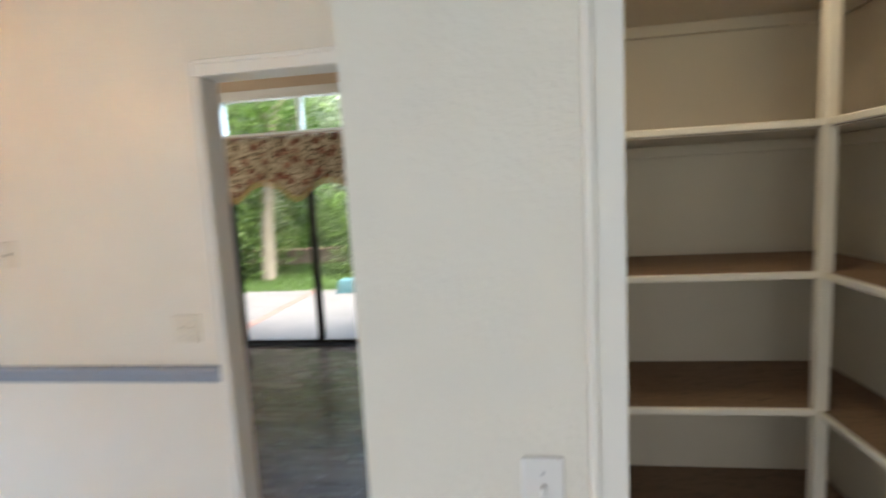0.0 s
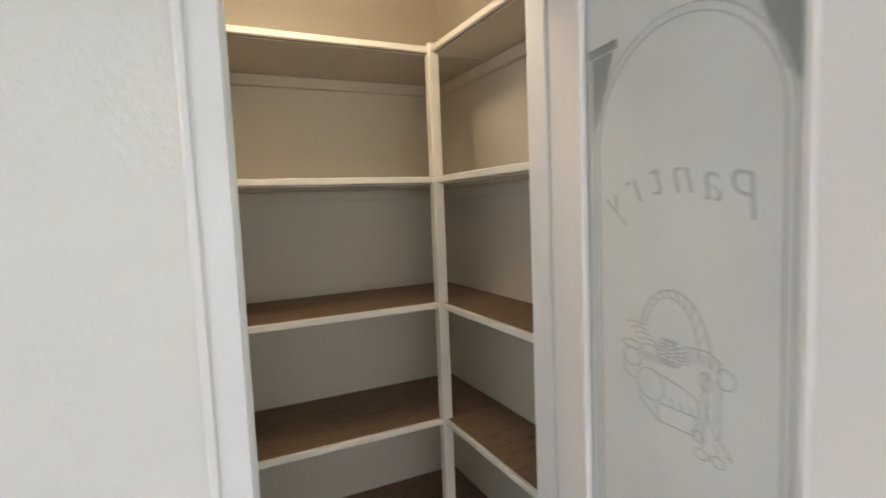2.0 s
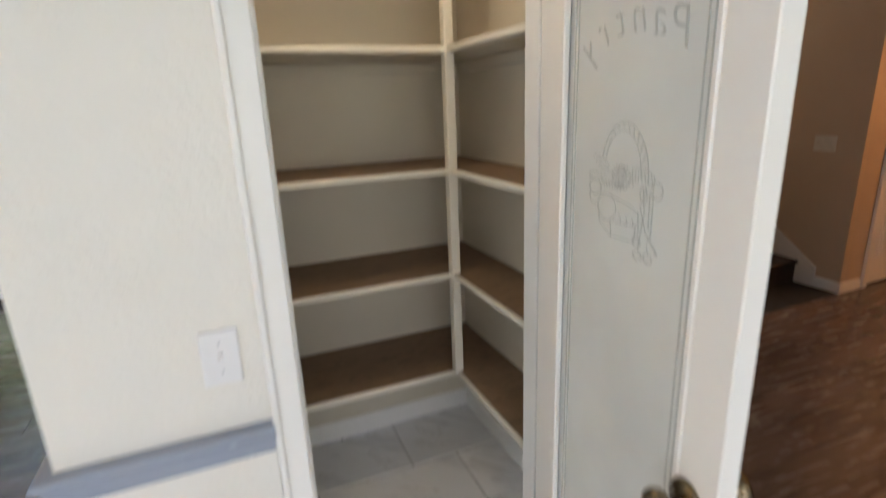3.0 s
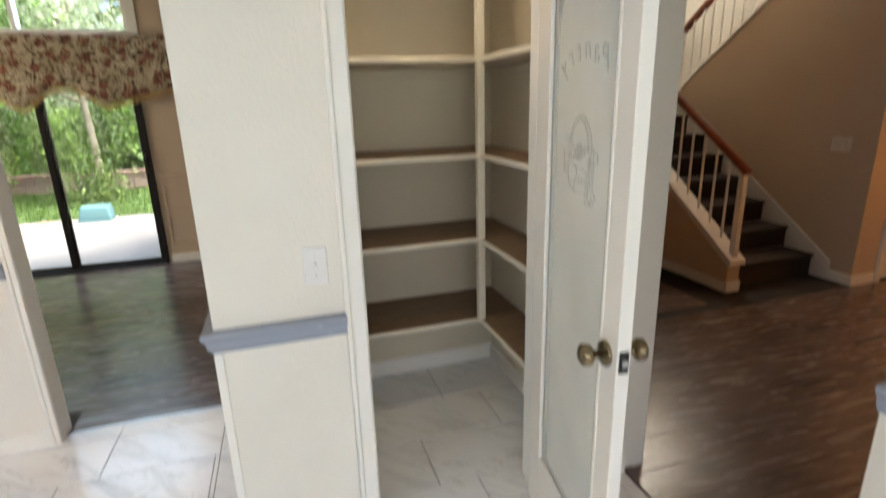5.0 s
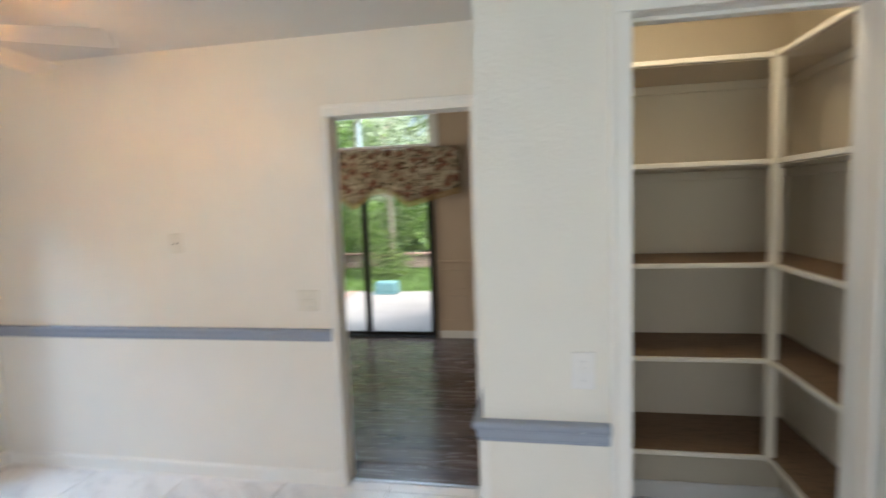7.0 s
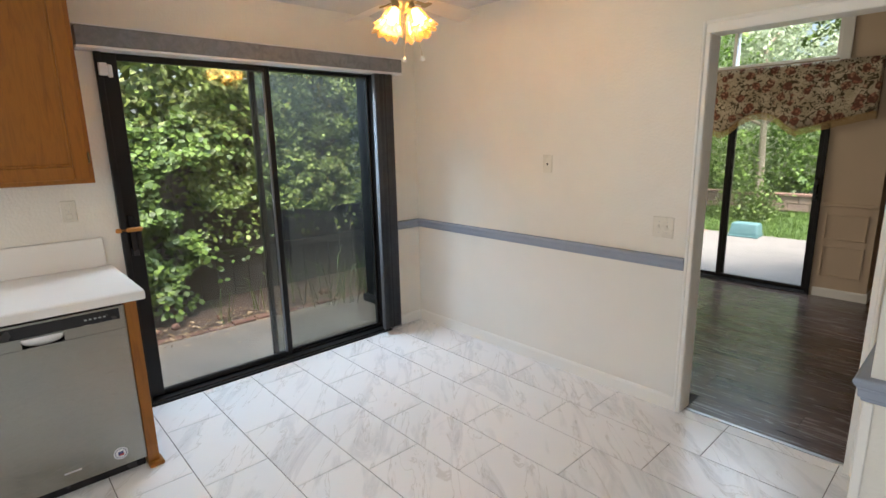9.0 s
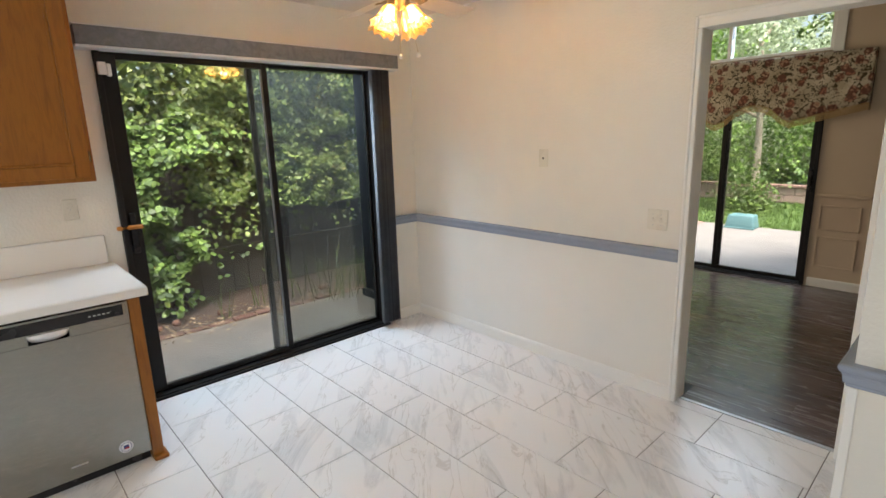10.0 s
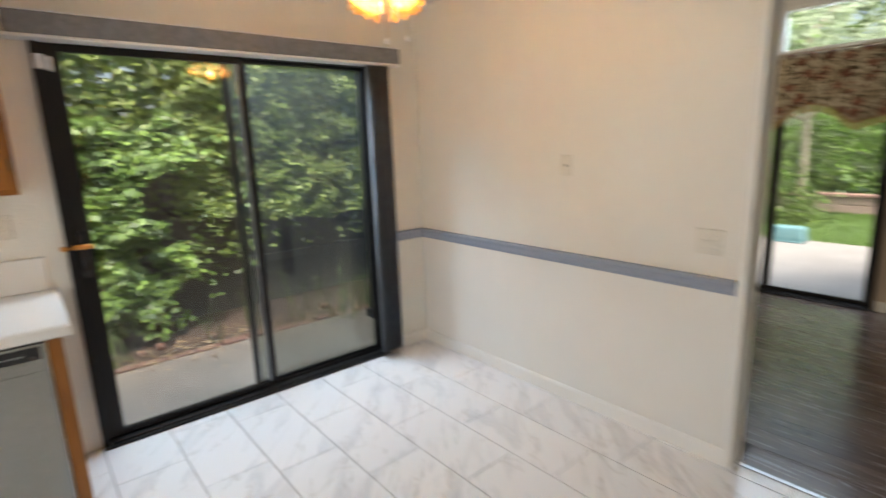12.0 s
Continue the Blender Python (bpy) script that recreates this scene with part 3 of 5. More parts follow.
structure("trim_threshold", boxes(((-1.578, NY + 0.05, -0.004), (-0.835, NY + 0.075, 0.006)), bevel=0.002), ALU, "thin metal strip between tile and plank", "threshold")
structure("trim_threshold_hall", boxes(((RX, 0.06, -0.004), (RX + 0.045, PY, 0.008)), bevel=0.003), PLANK, "dark wooden strip between tile and plank", "threshold")


# ---- sliding doors ----
def sliding_door(name, label, origin, along, inward, width, height, mid, lap, jamb_stile, screen):
    """A two-panel patio door. along: unit way along the wall; inward: unit way into the room; origin: lower end, room side of the wall."""
    o, u, n = Vector(origin), Vector(along), Vector(inward)

    def bar(bm, s0, s1, d0, d1, z0, z1, bev=0.003):
        p, q = o + u * s0 + n * d0, o + u * s1 + n * d1
        return box(bm, (p.x, p.y, z0), (q.x, q.y, z1), bev)

    th = thing(name, origin, label, "sliding door")
    bm = bmesh.new()
    bar(bm, 0, 0.030, -0.12, 0.03, 0, height)
    bar(bm, width - 0.030, width, -0.12, 0.03, 0, height)
    bar(bm, 0.030, width - 0.030, -0.12, 0.03, height - 0.04, height)
    bar(bm, 0.035, width - 0.035, -0.12, 0.03, 0, 0.022)
    bar(bm, 0, width, 0.0305, 0.055, -0.001, 0.014)
    bar(bm, 0.035, width - 0.035, -0.035, -0.028, 0.022, 0.036)
    bar(bm, 0.035, width - 0.035, -0.085, -0.078, 0.022, 0.036)
    part("door_frame", bm, BRONZE, th)
    for k, (s0, s1, d0) in enumerate(((0.030, mid, -0.05), (mid - lap, width - 0.030, -0.10))):
        bm = bmesh.new()
        st = jamb_stile if k == 0 else 0.036
        wide = 0.036 if k == 0 else 0.022
        d1 = d0 + 0.032
        bar(bm, s0, s0 + st, d0, d1, 0.03, height - 0.04)
        bar(bm, s1 - wide, s1, d0, d1, 0.03, height - 0.04)
        bar(bm, s0 + st, s1 - wide, d0, d1, 0.03, 0.060 if k == 0 else 0.045)
        bar(bm, s0 + st, s1 - wide, d0, d1, height - 0.075 if k == 0 else height - 0.06, height - 0.04)
        leaf = part("door_leaf", bm, BRONZE, th)
        bm = bmesh.new()
        bar(bm, s0 + st - 0.004, s1 - wide + 0.004, d0 + 0.012, d0 + 0.018, 0.057 if k == 0 else 0.042, height - 0.072 if k == 0 else height - 0.057, 0)
        pane = part("pane", bm, SCREEN if (screen and k == 1) else GLASS, leaf, "dusty pane behind an insect screen" if (screen and k == 1) else "clear glass pane")
        pane.visible_shadow = False
        if k == 0:
            bm = bmesh.new()
            bar(bm, s1 - wide - 0.016, s1 - wide - 0.001, d0 + 0.020, d0 + 0.030, 0.05, height - 0.08)
            part("edge_strip", bm, DULL_ALU if screen else BRONZE, leaf, "narrow interlock strip")
    return th


west_door = sliding_door("sliding_door", "dark bronze sliding glass patio door onto a hedge", (WX, -0.27, 0), (0, 1, 0), (1, 0, 0), 1.83, 2.09, 0.978, 0.118, 0.080, True)
far_door = sliding_door("sliding_door", "dark bronze sliding glass door onto the back patio", (-1.655, FAR, 0), (-1, 0, 0), (0, -1, 0), 1.745, 2.06, 0.873, 0.06, 0.046, False)
bm = boxes(((WX - 0.015, -0.225, 0.93), (WX + 0.012, -0.19, 1.17)), bevel=0.004)
handle = part("handle", bm, BLACK_PANEL, west_door, "black pull handle")
bm = boxes(((WX + 0.012, -0.295, 1.075), (WX + 0.03, -0.16, 1.10)), bevel=0.006)
part("latch", bm, ORANGE, handle, "orange plastic latch lever")
bm = boxes(((WX + 0.031, -0.262, 1.925), (WX + 0.055, -0.222, 1.99)), ((WX + 0.0, -0.215, 1.92), (WX + 0.03, -0.195, 1.985)), bevel=0.004)
part("alarm_sensor", bm, PLASTIC_WHITE, west_door, "white plastic alarm contact")
bm = boxes(((-1.715, FAR - 0.06, 0.92), (-1.685, FAR - 0.02, 1.14)), bevel=0.005)
part("handle", bm, BLACK_PANEL, far_door, "black pull handle")

# transom over the far door
tr = thing("transom_window", (-2.53, FAR, 2.2), "white framed fixed transom window above the valance", "window")
bm = boxes(((-3.40, FAR - 0.012, 2.2), (-1.655, FAR + 0.12, 2.225)), ((-3.40, FAR - 0.012, 2.56), (-1.655, FAR + 0.12, 2.585)), ((-3.40, FAR - 0.012, 2.225), (-3.375, FAR + 0.12, 2.56)), ((-1.68, FAR - 0.012, 2.225), (-1.655, FAR + 0.12, 2.56)), bevel=0.002)
part("window_frame", bm, TRIM, tr)
part("mullion", boxes(((-2.545, FAR, 2.225), (-2.515, FAR + 0.1, 2.56)), bevel=0.002), TRIM, tr)
for a, b in ((-3.375, -2.545), (-2.515, -1.68)):
    p = part("pane", boxes(((a, FAR + 0.05, 2.225), (b, FAR + 0.056, 2.56))), GLASS, tr)
    p.visible_shadow = False
bm = boxes(((-3.48, FAR - 0.018, 2.585), (-1.575, FAR, 2.65)), ((-1.655, FAR - 0.018, 2.15), (-1.575, FAR, 2.585)), ((-3.48, FAR - 0.018, 2.15), (-3.40, FAR, 2.585)), bevel=0.003)
structure("trim_transom", bm, TRIM, "white casing round the transom window", "window casing")


# floral valance: a shaped, softly pleated skirt on a board, with fringe
def valance():
    th = thing("window_valance", (-2.4, FAR, 2.17), "floral cotton swag valance with a gold fringe", "valance")
    x0, x1, yb, yf, top = -3.62, -1.33, FAR - 0.003, FAR - 0.11, 2.175
    part("board", boxes(((x0 + 0.02, yf + 0.02, top - 0.03), (x1 - 0.02, yb, top - 0.005)), bevel=0.003), FLORAL, th)

    def bottom(x):
        s = abs(x + 2.56) / 0.68
        if s > 1:
            return 1.583 + 0.16 * (s - 1)
        return 1.665 - 0.085 * math.cos(2 * math.pi * s) - 0.012 * math.cos(4 * math.pi * s)

    n = 150
    bm, fr = bmesh.new(), bmesh.new()
    cols = []
    path = [(x0, yb)] + [(x0 + (x1 - x0) * i / n, yf - 0.003 * math.sin(i * 0.5) - 0.005 * math.sin(i * 0.17 + 1)) for i in range(n + 1)] + [(x1, yb)]
    for x, y in path:
        zb = bottom(x)
        cols.append([(x, y + (0.012 if k == 0 else -0.01 * k / 6), top + (zb - top) * k / 6) for k in range(7)])
    for c, d in zip(cols, cols[1:]):
        for k in range(6):
            bm.faces.new([bm.verts.new(p) for p in (c[k], c[k + 1], d[k + 1], d[k])])
        a, b = Vector(c[6]), Vector(d[6])
        for j in range(3):
            p, q = a.lerp(b, j / 3 + 0.05), a.lerp(b, j / 3 + 0.27)
            l = 0.05 + 0.008 * random.random()
            fr.faces.new([fr.verts.new(v) for v in ((p.x, p.y - 0.003, p.z + 0.014), (q.x, q.y - 0.003, q.z + 0.014), (q.x, q.y, q.z - l), (p.x, p.y, p.z - l))])
    bmesh.ops.remove_doubles(bm, verts=bm.verts, dist=0.0005)
    bmesh.ops.solidify(bm, geom=bm.faces[:], thickness=0.004)
    skirt = part("skirt", bm, FLORAL, th, smooth=True)
    part("fringe", fr, FRINGE, skirt, "gold bullion fringe")
    return th


valance()

# wainscot panels on the dining wall beside the door
th = thing("wainscot_panel", (-1.44, FAR, 0.086), "beige painted raised wainscot panel", "wainscot")
part("cap", boxes(((-1.652, FAR - 0.028, 0.875), (-1.222, FAR - 0.001, 0.905)), bevel=0.006), HALL_WALL, th)
for z0, z1 in ((0.20, 0.50), (0.56, 0.80)):
    bm = boxes(((-1.60, FAR - 0.014, z0), (-1.585, FAR - 0.001, z1)), ((-1.295, FAR - 0.014, z0), (-1.28, FAR - 0.001, z1)), ((-1.585, FAR - 0.014, z0), (-1.295, FAR - 0.001, z0 + 0.015)), ((-1.585, FAR - 0.014, z1 - 0.015), (-1.295, FAR - 0.001, z1)), bevel=0.003)
    part("panel_moulding", bm, HALL_WALL, th)

# ---- vertical blind on the west door ----
th = thing("vertical_blind", (WX + 0.06, 0.7, 2.05), "grey mottled vinyl vertical blind drawn to one side", "blind")
part("pelmet", boxes(((WX + 0.002, -0.355, 2.062), (WX + 0.115, 1.715, 2.158)), bevel=0.004), VINYL, th)
part("pelmet_edge", boxes(((WX + 0.002, -0.358, 2.048), (WX + 0.118, 1.718, 2.0615)), ((WX + 0.002, -0.358, 2.1585), (WX + 0.118, 1.718, 2.166)), bevel=0.002), PLASTIC_WHITE, th, "white plastic edge trim")
for i in range(13):
    y = 1.490 + i * 0.0135
    bm = bmesh.new()
    prof = []
    for k in range(7):
        f = k / 6
        prof.append((WX + 0.028 + 0.085 * f, y + 0.008 * math.sin(f * math.pi) - 0.034 * f + random.uniform(-0.001, 0.001)))
    for (xa, ya), (xb, yb) in zip(prof, prof[1:]):
        bm.faces.new([bm.verts.new(p) for p in ((xa, ya, 0.03), (xb, yb, 0.03), (xb, yb, 2.05), (xa, ya, 2.05))])
    bmesh.ops.remove_doubles(bm, verts=bm.verts, dist=0.0002)
    bmesh.ops.solidify(bm, geom=bm.faces[:], thickness=0.0012)
    part("slat", bm, VINYL, th, smooth=True)
bm = bmesh.new()
rod(bm, (WX + 0.03, 1.655, 0.75), (WX + 0.03, 1.655, 2.05), 0.002, seg=6)
rod(bm, (WX + 0.03, 1.667, 0.75), (WX + 0.03, 1.667, 2.05), 0.002, seg=6)
part("cord", bm, PLASTIC_WHITE, th, "thin white pull cord")


# ---- plates on walls ----
def plate(name, label, at, facing, w=0.072, h=0.116, kind="toggle", gangs=1, mat=PLATE):
    """facing: 'y' for a wall facing -y, 'x' for a wall facing +x, 'X' for one facing -x."""
    turn = {"y": 0, "x": 90, "X": -90}[facing]
    th = thing(name, at, label, "wall plate" if kind != "toggle" else "light switch", turn=turn)
    part("cover", box(bmesh.new(), (-w / 2, -0.008, -h / 2), (w / 2, 0, h / 2), 0.004, 2), mat, th, local=True)
    for g in range(gangs):
        cx = (g - (gangs - 1) / 2) * 0.046
        if kind == "toggle":
            bm = box(bmesh.new(), (cx - 0.005, -0.010, -0.012), (cx + 0.005, -0.0082, 0.012), 0.001)
            box(bm, (cx - 0.004, -0.020, 0.0), (cx + 0.004, -0.0085, 0.012), 0.002)
            part("toggle", bm, mat, th, local=True)
        elif kind == "outlet":
            for z in (-0.024, 0.024):
                part("socket", box(bmesh.new(), (cx - 0.014, -0.011, z - 0.014), (cx + 0.014, -0.0082, z + 0.014), 0.004, 2), mat, th, local=True)
        else:
            part("jack", box(bmesh.new(), (cx - 0.006, -0.010, -0.006), (cx + 0.006, -0.0082, 0.006), 0.001), BLACK_PANEL, th, local=True)
        if kind in ("toggle", "outlet"):
            for z in (-0.03, 0.03) if kind == "toggle" else (0.0,):
                part("screw", rod(bmesh.new(), (cx, -0.0095, z), (cx, -0.0081, z), 0.0028, seg=10), ALU, th, local=True)
    return th


plate("light_switch", "white single toggle switch beside the pantry doorway", (-0.381, PY, 1.049), "y", mat=PLASTIC_WHITE)
plate("light_switch", "ivory two-gang switch beside the dining doorway", (-1.753, NY, 1.057), "y", 0.116, 0.116, "toggle", 2)
plate("phone_jack", "ivory plate with a small dark jack", (-2.537, NY, 1.387), "y", 0.07, 0.114, "jack")
plate("wall_outlet", "ivory duplex outlet beside the pantry casing", (0.525, PY, 1.06), "y", 0.07, 0.114, "outlet")
plate("wall_outlet", "ivory outlet above the kitchen counter", (WX, -0.49, 1.22), "x", 0.07, 0.114, "outlet")
plate("light_switch", "ivory three-gang switch on the stair wall", (3.82, 2.383, 1.109), "X", 0.16, 0.116, "toggle", 3)

# ---- pantry shelves ----
SHELF_Z = (0.445, 0.866, 1.270, 1.690, 2.107)
PX, PB = 0.44, 1.63
for i, z in enumerate(SHELF_Z):
    for name, a, b, edge in (("pantry_shelf", (-0.568, PB, z - 0.012), (0.663, 2.038, z + 0.008), ((-0.568, PB - 0.014, z - 0.011), (PX - 0.018, PB, z + 0.010))),
                             ("pantry_shelf", (PX, PY + 0.13, z - 0.012), (0.663, PB - 0.001, z + 0.008), ((PX - 0.014, PY + 0.13, z - 0.011), (PX, PB - 0.018, z + 0.010)))):
        th = thing(name, ((a[0] + b[0]) / 2, (a[1] + b[1]) / 2, z), "bare brown shelf board with a cream front edge", "shelf", "pantry shelves")
        board = part("board", boxes((a, b), bevel=0.001), SHELF_WOOD, th)
        part("underside", boxes(((a[0] + 0.002, a[1] + 0.002, a[2] - 0.003), (b[0] - 0.002, b[1] - 0.002, a[2] - 0.0003))), SHELF_PAINT, board, "cream painted underside")
        part("edge_strip", boxes(edge, bevel=0.003), SHELF_EDGE, th, "cream painted front edge")
        cleat = bmesh.new()
        if a[1] == PB:
            box(cleat, (-0.566, 2.020, z - 0.055), (0.660, 2.039, z - 0.0155), 0.002)
        else:
            box(cleat, (0.645, PY + 0.135, z - 0.055), (0.664, 2.01, z - 0.0155), 0.002)
        part("cleat", cleat, SHELF_PAINT, th, "cream painted support strip")
th = thing("shelf_post", (PX, PB, 0.433), "cream painted corner post of the pantry shelves", "shelf post")
part("post", boxes(((PX - 0.020, PB - 0.020, 0.431), (PX + 0.016, PB + 0.016, 2.128)), bevel=0.003), SHELF_EDGE, th)

# ---- pantry door, standing open ----
DOOR_W, DOOR_H, DOOR_T = 0.612, 2.062, 0.035


def etched(bm, pts, y, w=0.0032, closed=False):
    """A thin raised line through (x, z) points on the glass."""
    pts = [Vector((x, 0, z)) for x, z in pts]
    runs = list(zip(pts, pts[1:] + pts[:1])) if closed else list(zip(pts, pts[1:]))
    for a, b in runs:
        d = b - a
        if d.length < 1e-5:
            continue
        n = Vector((-d.z, 0, d.x)).normalized() * w / 2
        e = d.normalized() * w * 0.3
        c = [a - e - n, b + e - n, b + e + n, a - e + n]
        lo = [bm.verts.new((p.x, y - 0.0006, p.z)) for p in c]
        hi = [bm.verts.new((p.x, y + 0.0006, p.z)) for p in c]
        bm.faces.new(lo)
        bm.faces.new(hi[::-1])
        for i in range(4):
            bm.faces.new((lo[i], hi[i], hi[(i + 1) % 4], lo[(i + 1) % 4]))
    return bm


def arc(cx, cz, rx, rz, a0, a1, n=14):
    return [(cx + rx * math.cos(radians(a0 + (a1 - a0) * i / n)), cz + rz * math.sin(radians(a0 + (a1 - a0) * i / n))) for i in range(n + 1)]


def pantry_door():
    """Built closed: hinge edge at x = 0, latch edge towards -x, outside towards -y; then swung open."""
    th = thing("pantry_door", (0.385, PY - 0.004, 0.008), "white glazed pantry door with etched frosted glass, standing open", "door", turn=81.4)
    w, h, t = DOOR_W, DOOR_H, DOOR_T
    st, hs, top, bot = 0.080, 0.098, 0.080, 0.235
    bm = boxes(((-w, 0, 0), (-w + st, t, h)), ((-hs, 0, 0), (0, t, h)), ((-w + st, 0, 0), (-hs, t, bot)), ((-w + st, 0, h - top), (-hs, t, h)), bevel=0.002)
    part("door_frame", bm, TRIM, th, local=True)
    x0, x1, z0, z1 = -w + st, -hs, bot, h - top
    bead = bmesh.new()
    for y0, y1 in ((-0.002, 0.012), (t - 0.012, t + 0.002)):
        box(bead, (x0, y0, z0), (x0 + 0.014, y1, z1), 0.003)
        box(bead, (x1 - 0.014, y0, z0), (x1, y1, z1), 0.003)
        box(bead, (x0 + 0.014, y0, z0), (x1 - 0.014, y1, z0 + 0.014), 0.003)
        box(bead, (x0 + 0.014, y0, z1 - 0.014), (x1 - 0.014, y1, z1), 0.003)
    part("glazing_bead", bead, TRIM, th, local=True)
    glass = part("glass", boxes(((x0 + 0.002, t / 2 - 0.003, z0 + 0.002), (x1 - 0.002, t / 2 + 0.003, z1 - 0.002))), FROST, th, "frosted glass", local=True)
    cx, half = (x0 + x1) / 2, (x1 - x0) / 2
    for yy, line in ((t / 2 - 0.0038, ETCH), (t / 2 + 0.0038, ETCH_BACK)):
        bm = bmesh.new()
        # border with an arched head on two corbels
        for r in (0.0, 0.012):
            a, b = x0 + 0.032 + r, x1 - 0.032 - r
            zt = z1 - 0.30
            etched(bm, [(a, z0 + 0.05), (a, zt)] + arc(cx, zt, (b - a) / 2, 0.17 - r, 180, 0, 18) + [(b, zt), (b, z0 + 0.05)], yy, 0.0026)
        etched(bm, [(x0 + 0.03, z0 + 0.03), (x1 - 0.03, z0 + 0.03)], yy)
        part("border", bm, line, glass, "clear etched arch border", local=True)
        bm = bmesh.new()
        for s, e in ((x0 + 0.028, x0 + 0.085), (x1 - 0.085, x1 - 0.028)):
            inner = e if s < cx else s
            outer = s if s < cx else e
            cap = [(s - 0.012, z1 - 0.13), (e + 0.012, z1 - 0.13), (e + 0.012, z1 - 0.145), (s - 0.012, z1 - 0.145)]
            vs = [bm.verts.new((x, yy, z)) for x, z in cap]
            bm.faces.new(vs)
            tri = [(outer, z1 - 0.148), (inner, z1 - 0.148), ((outer * 2 + inner) / 3, z1 - 0.25), (outer, z1 - 0.27)]
            bm.faces.new([bm.verts.new((x, yy, z)) for x, z in tri])
        bmesh.ops.solidify(bm, geom=bm.faces[:], thickness=0.0008)
        part("corbel", bm, line, glass, "etched corbels under the arch", local=True)
        # a heaped basket: jar with a cloth lid, fruit, grapes, leaves and a folded napkin
        bm = bmesh.new()
        bz = 1.345

        def pic(pts, w=0.0017):
            etched(bm, [(cx + x * 1.18, bz + (z - 0.03) * 0.68) for x, z in pts], yy, w)

        # hooped handle with a bow of cloth over it
        pic(arc(0.0, 0.07, 0.060, 0.130, 15, 185, 22))
        pic(arc(0.004, 0.07, 0.047, 0.112, 20, 180, 20), 0.0012)
        for k in range(9):
            hoop = radians(40 + 14 * k)
            pic([(0.060 * math.cos(hoop), 0.07 + 0.130 * math.sin(hoop)), (0.004 + 0.047 * math.cos(hoop + 0.22), 0.07 + 0.112 * math.sin(hoop + 0.22))], 0.001)
        # pine cone in the middle
        for k in range(7):
            spread = 0.018 * math.sin(math.pi * (k + 1.2) / 8.5)
            for scale_side in (-1, 0, 1):
                pic(arc(0.004 + scale_side * spread, 0.092 - 0.0085 * k, 0.007, 0.006, 180, 360, 5), 0.0022)
        # jar with a tied cloth lid and long ribbon tails
        pic([(-0.072, 0.040), (-0.074, 0.078), (-0.055, 0.092), (-0.022, 0.088), (-0.026, 0.048)])
        pic([(-0.074, 0.036), (-0.073, -0.070), (-0.066, -0.080)])
        pic([(-0.066, 0.036), (-0.067, -0.050)], 0.0012)
        pic(arc(-0.080, 0.048, 0.013, 0.020, 20, 340, 12))
        pic(arc(-0.052, 0.030, 0.008, 0.020, 0, 360, 12))
        pic([(-0.058, 0.050), (-0.046, 0.000), (-0.062, -0.060), (-0.090, -0.102), (-0.082, -0.102)])
        pic([(-0.050, 0.050), (-0.056, -0.010), (-0.050, -0.070), (-0.046, -0.095)])
        for k in range(6):
            pic([(-0.070 + 0.008 * k, 0.060), (-0.066 + 0.007 * k, 0.084)], 0.001)
        # loaf on a box
        pic(arc(0.040, -0.026, 0.026, 0.036, 0, 360, 20))
        pic([(0.034, 0.009), (-0.020, -0.004), (-0.042, -0.016), (-0.044, -0.052), (0.022, -0.060)])
        for k in range(3):
            pic(arc(-0.026 + 0.016 * k, -0.050, 0.006, 0.012, 90, 200, 6), 0.0013)
        pic([(-0.038, -0.056), (-0.036, -0.094), (0.024, -0.102), (0.060, -0.070), (0.062, -0.040)])
        pic([(0.024, -0.102), (0.028, -0.062)])
        # twist of cloth, and fruit at the side
        for k in range(5):
            pic(arc(0.036 + 0.008 * k, 0.060 + 0.011 * k, 0.016, 0.006, -20, 170, 8), 0.0014)
        for k in range(7):
            pic([(0.006 + 0.007 * k, 0.028), (0.000 + 0.009 * k, 0.046), (0.010 + 0.008 * k, 0.036)], 0.0011)
        pic(arc(0.076, 0.022, 0.018, 0.022, 0, 360, 14))
        pic(arc(0.076, 0.052, 0.020, 0.010, 0, 360, 12))
        pic(arc(0.076, -0.004, 0.016, 0.024, 250, 400, 10))
        # small fruit hanging below
        for gx, gz in ((-0.042, -0.090), (-0.070, -0.122), (-0.046, -0.124)):
            pic(arc(gx, gz, 0.010, 0.011, 0, 360, 12))
            pic([(gx, gz + 0.011), (gx * 0.7 - 0.017, gz + 0.034)], 0.0012)
        part("basket_etching", bm, line, glass, "etched picture of a filled basket", local=True)
    # the word on the outside, letter by letter along an arch
    letters = "Pantry"
    for i, ch in enumerate(letters):
        s = (i - 2.5) / 2.5
        for yy, line in ((t / 2 - 0.0036, ETCH), (t / 2 + 0.0036, ETCH_BACK)):
            cu = bpy.data.curves.new("letter", "FONT")
            cu.body, cu.size, cu.extrude, cu.align_x, cu.shear, cu.offset = ch, 0.084, 0.0006, "CENTER", 0.3, -0.0014
            tmp = new("letter_tmp", cu)
            dg = bpy.context.evaluated_depsgraph_get()
            me = bpy.data.meshes.new_from_object(tmp.evaluated_get(dg))
            bpy.data.objects.remove(tmp)
            me.materials.clear()
            me.materials.append(line)
            ob = new("letter", me)
            ob.parent = glass
            ob.matrix_local = pose(cx + s * 0.122, yy, 1.600 - 0.034 * s * s, 90, 0, 0) @ pose(0, 0, 0, 0, 0, -14 * s)
    # knobs, roses and latch
    kz, kx = 0.90, -w + 0.055
    for sgn, yb in ((-1, 0.0), (1, t)):
        m = Matrix.Translation((kx, yb, kz)) @ (pose(0, 0, 0, 90 if sgn < 0 else -90))
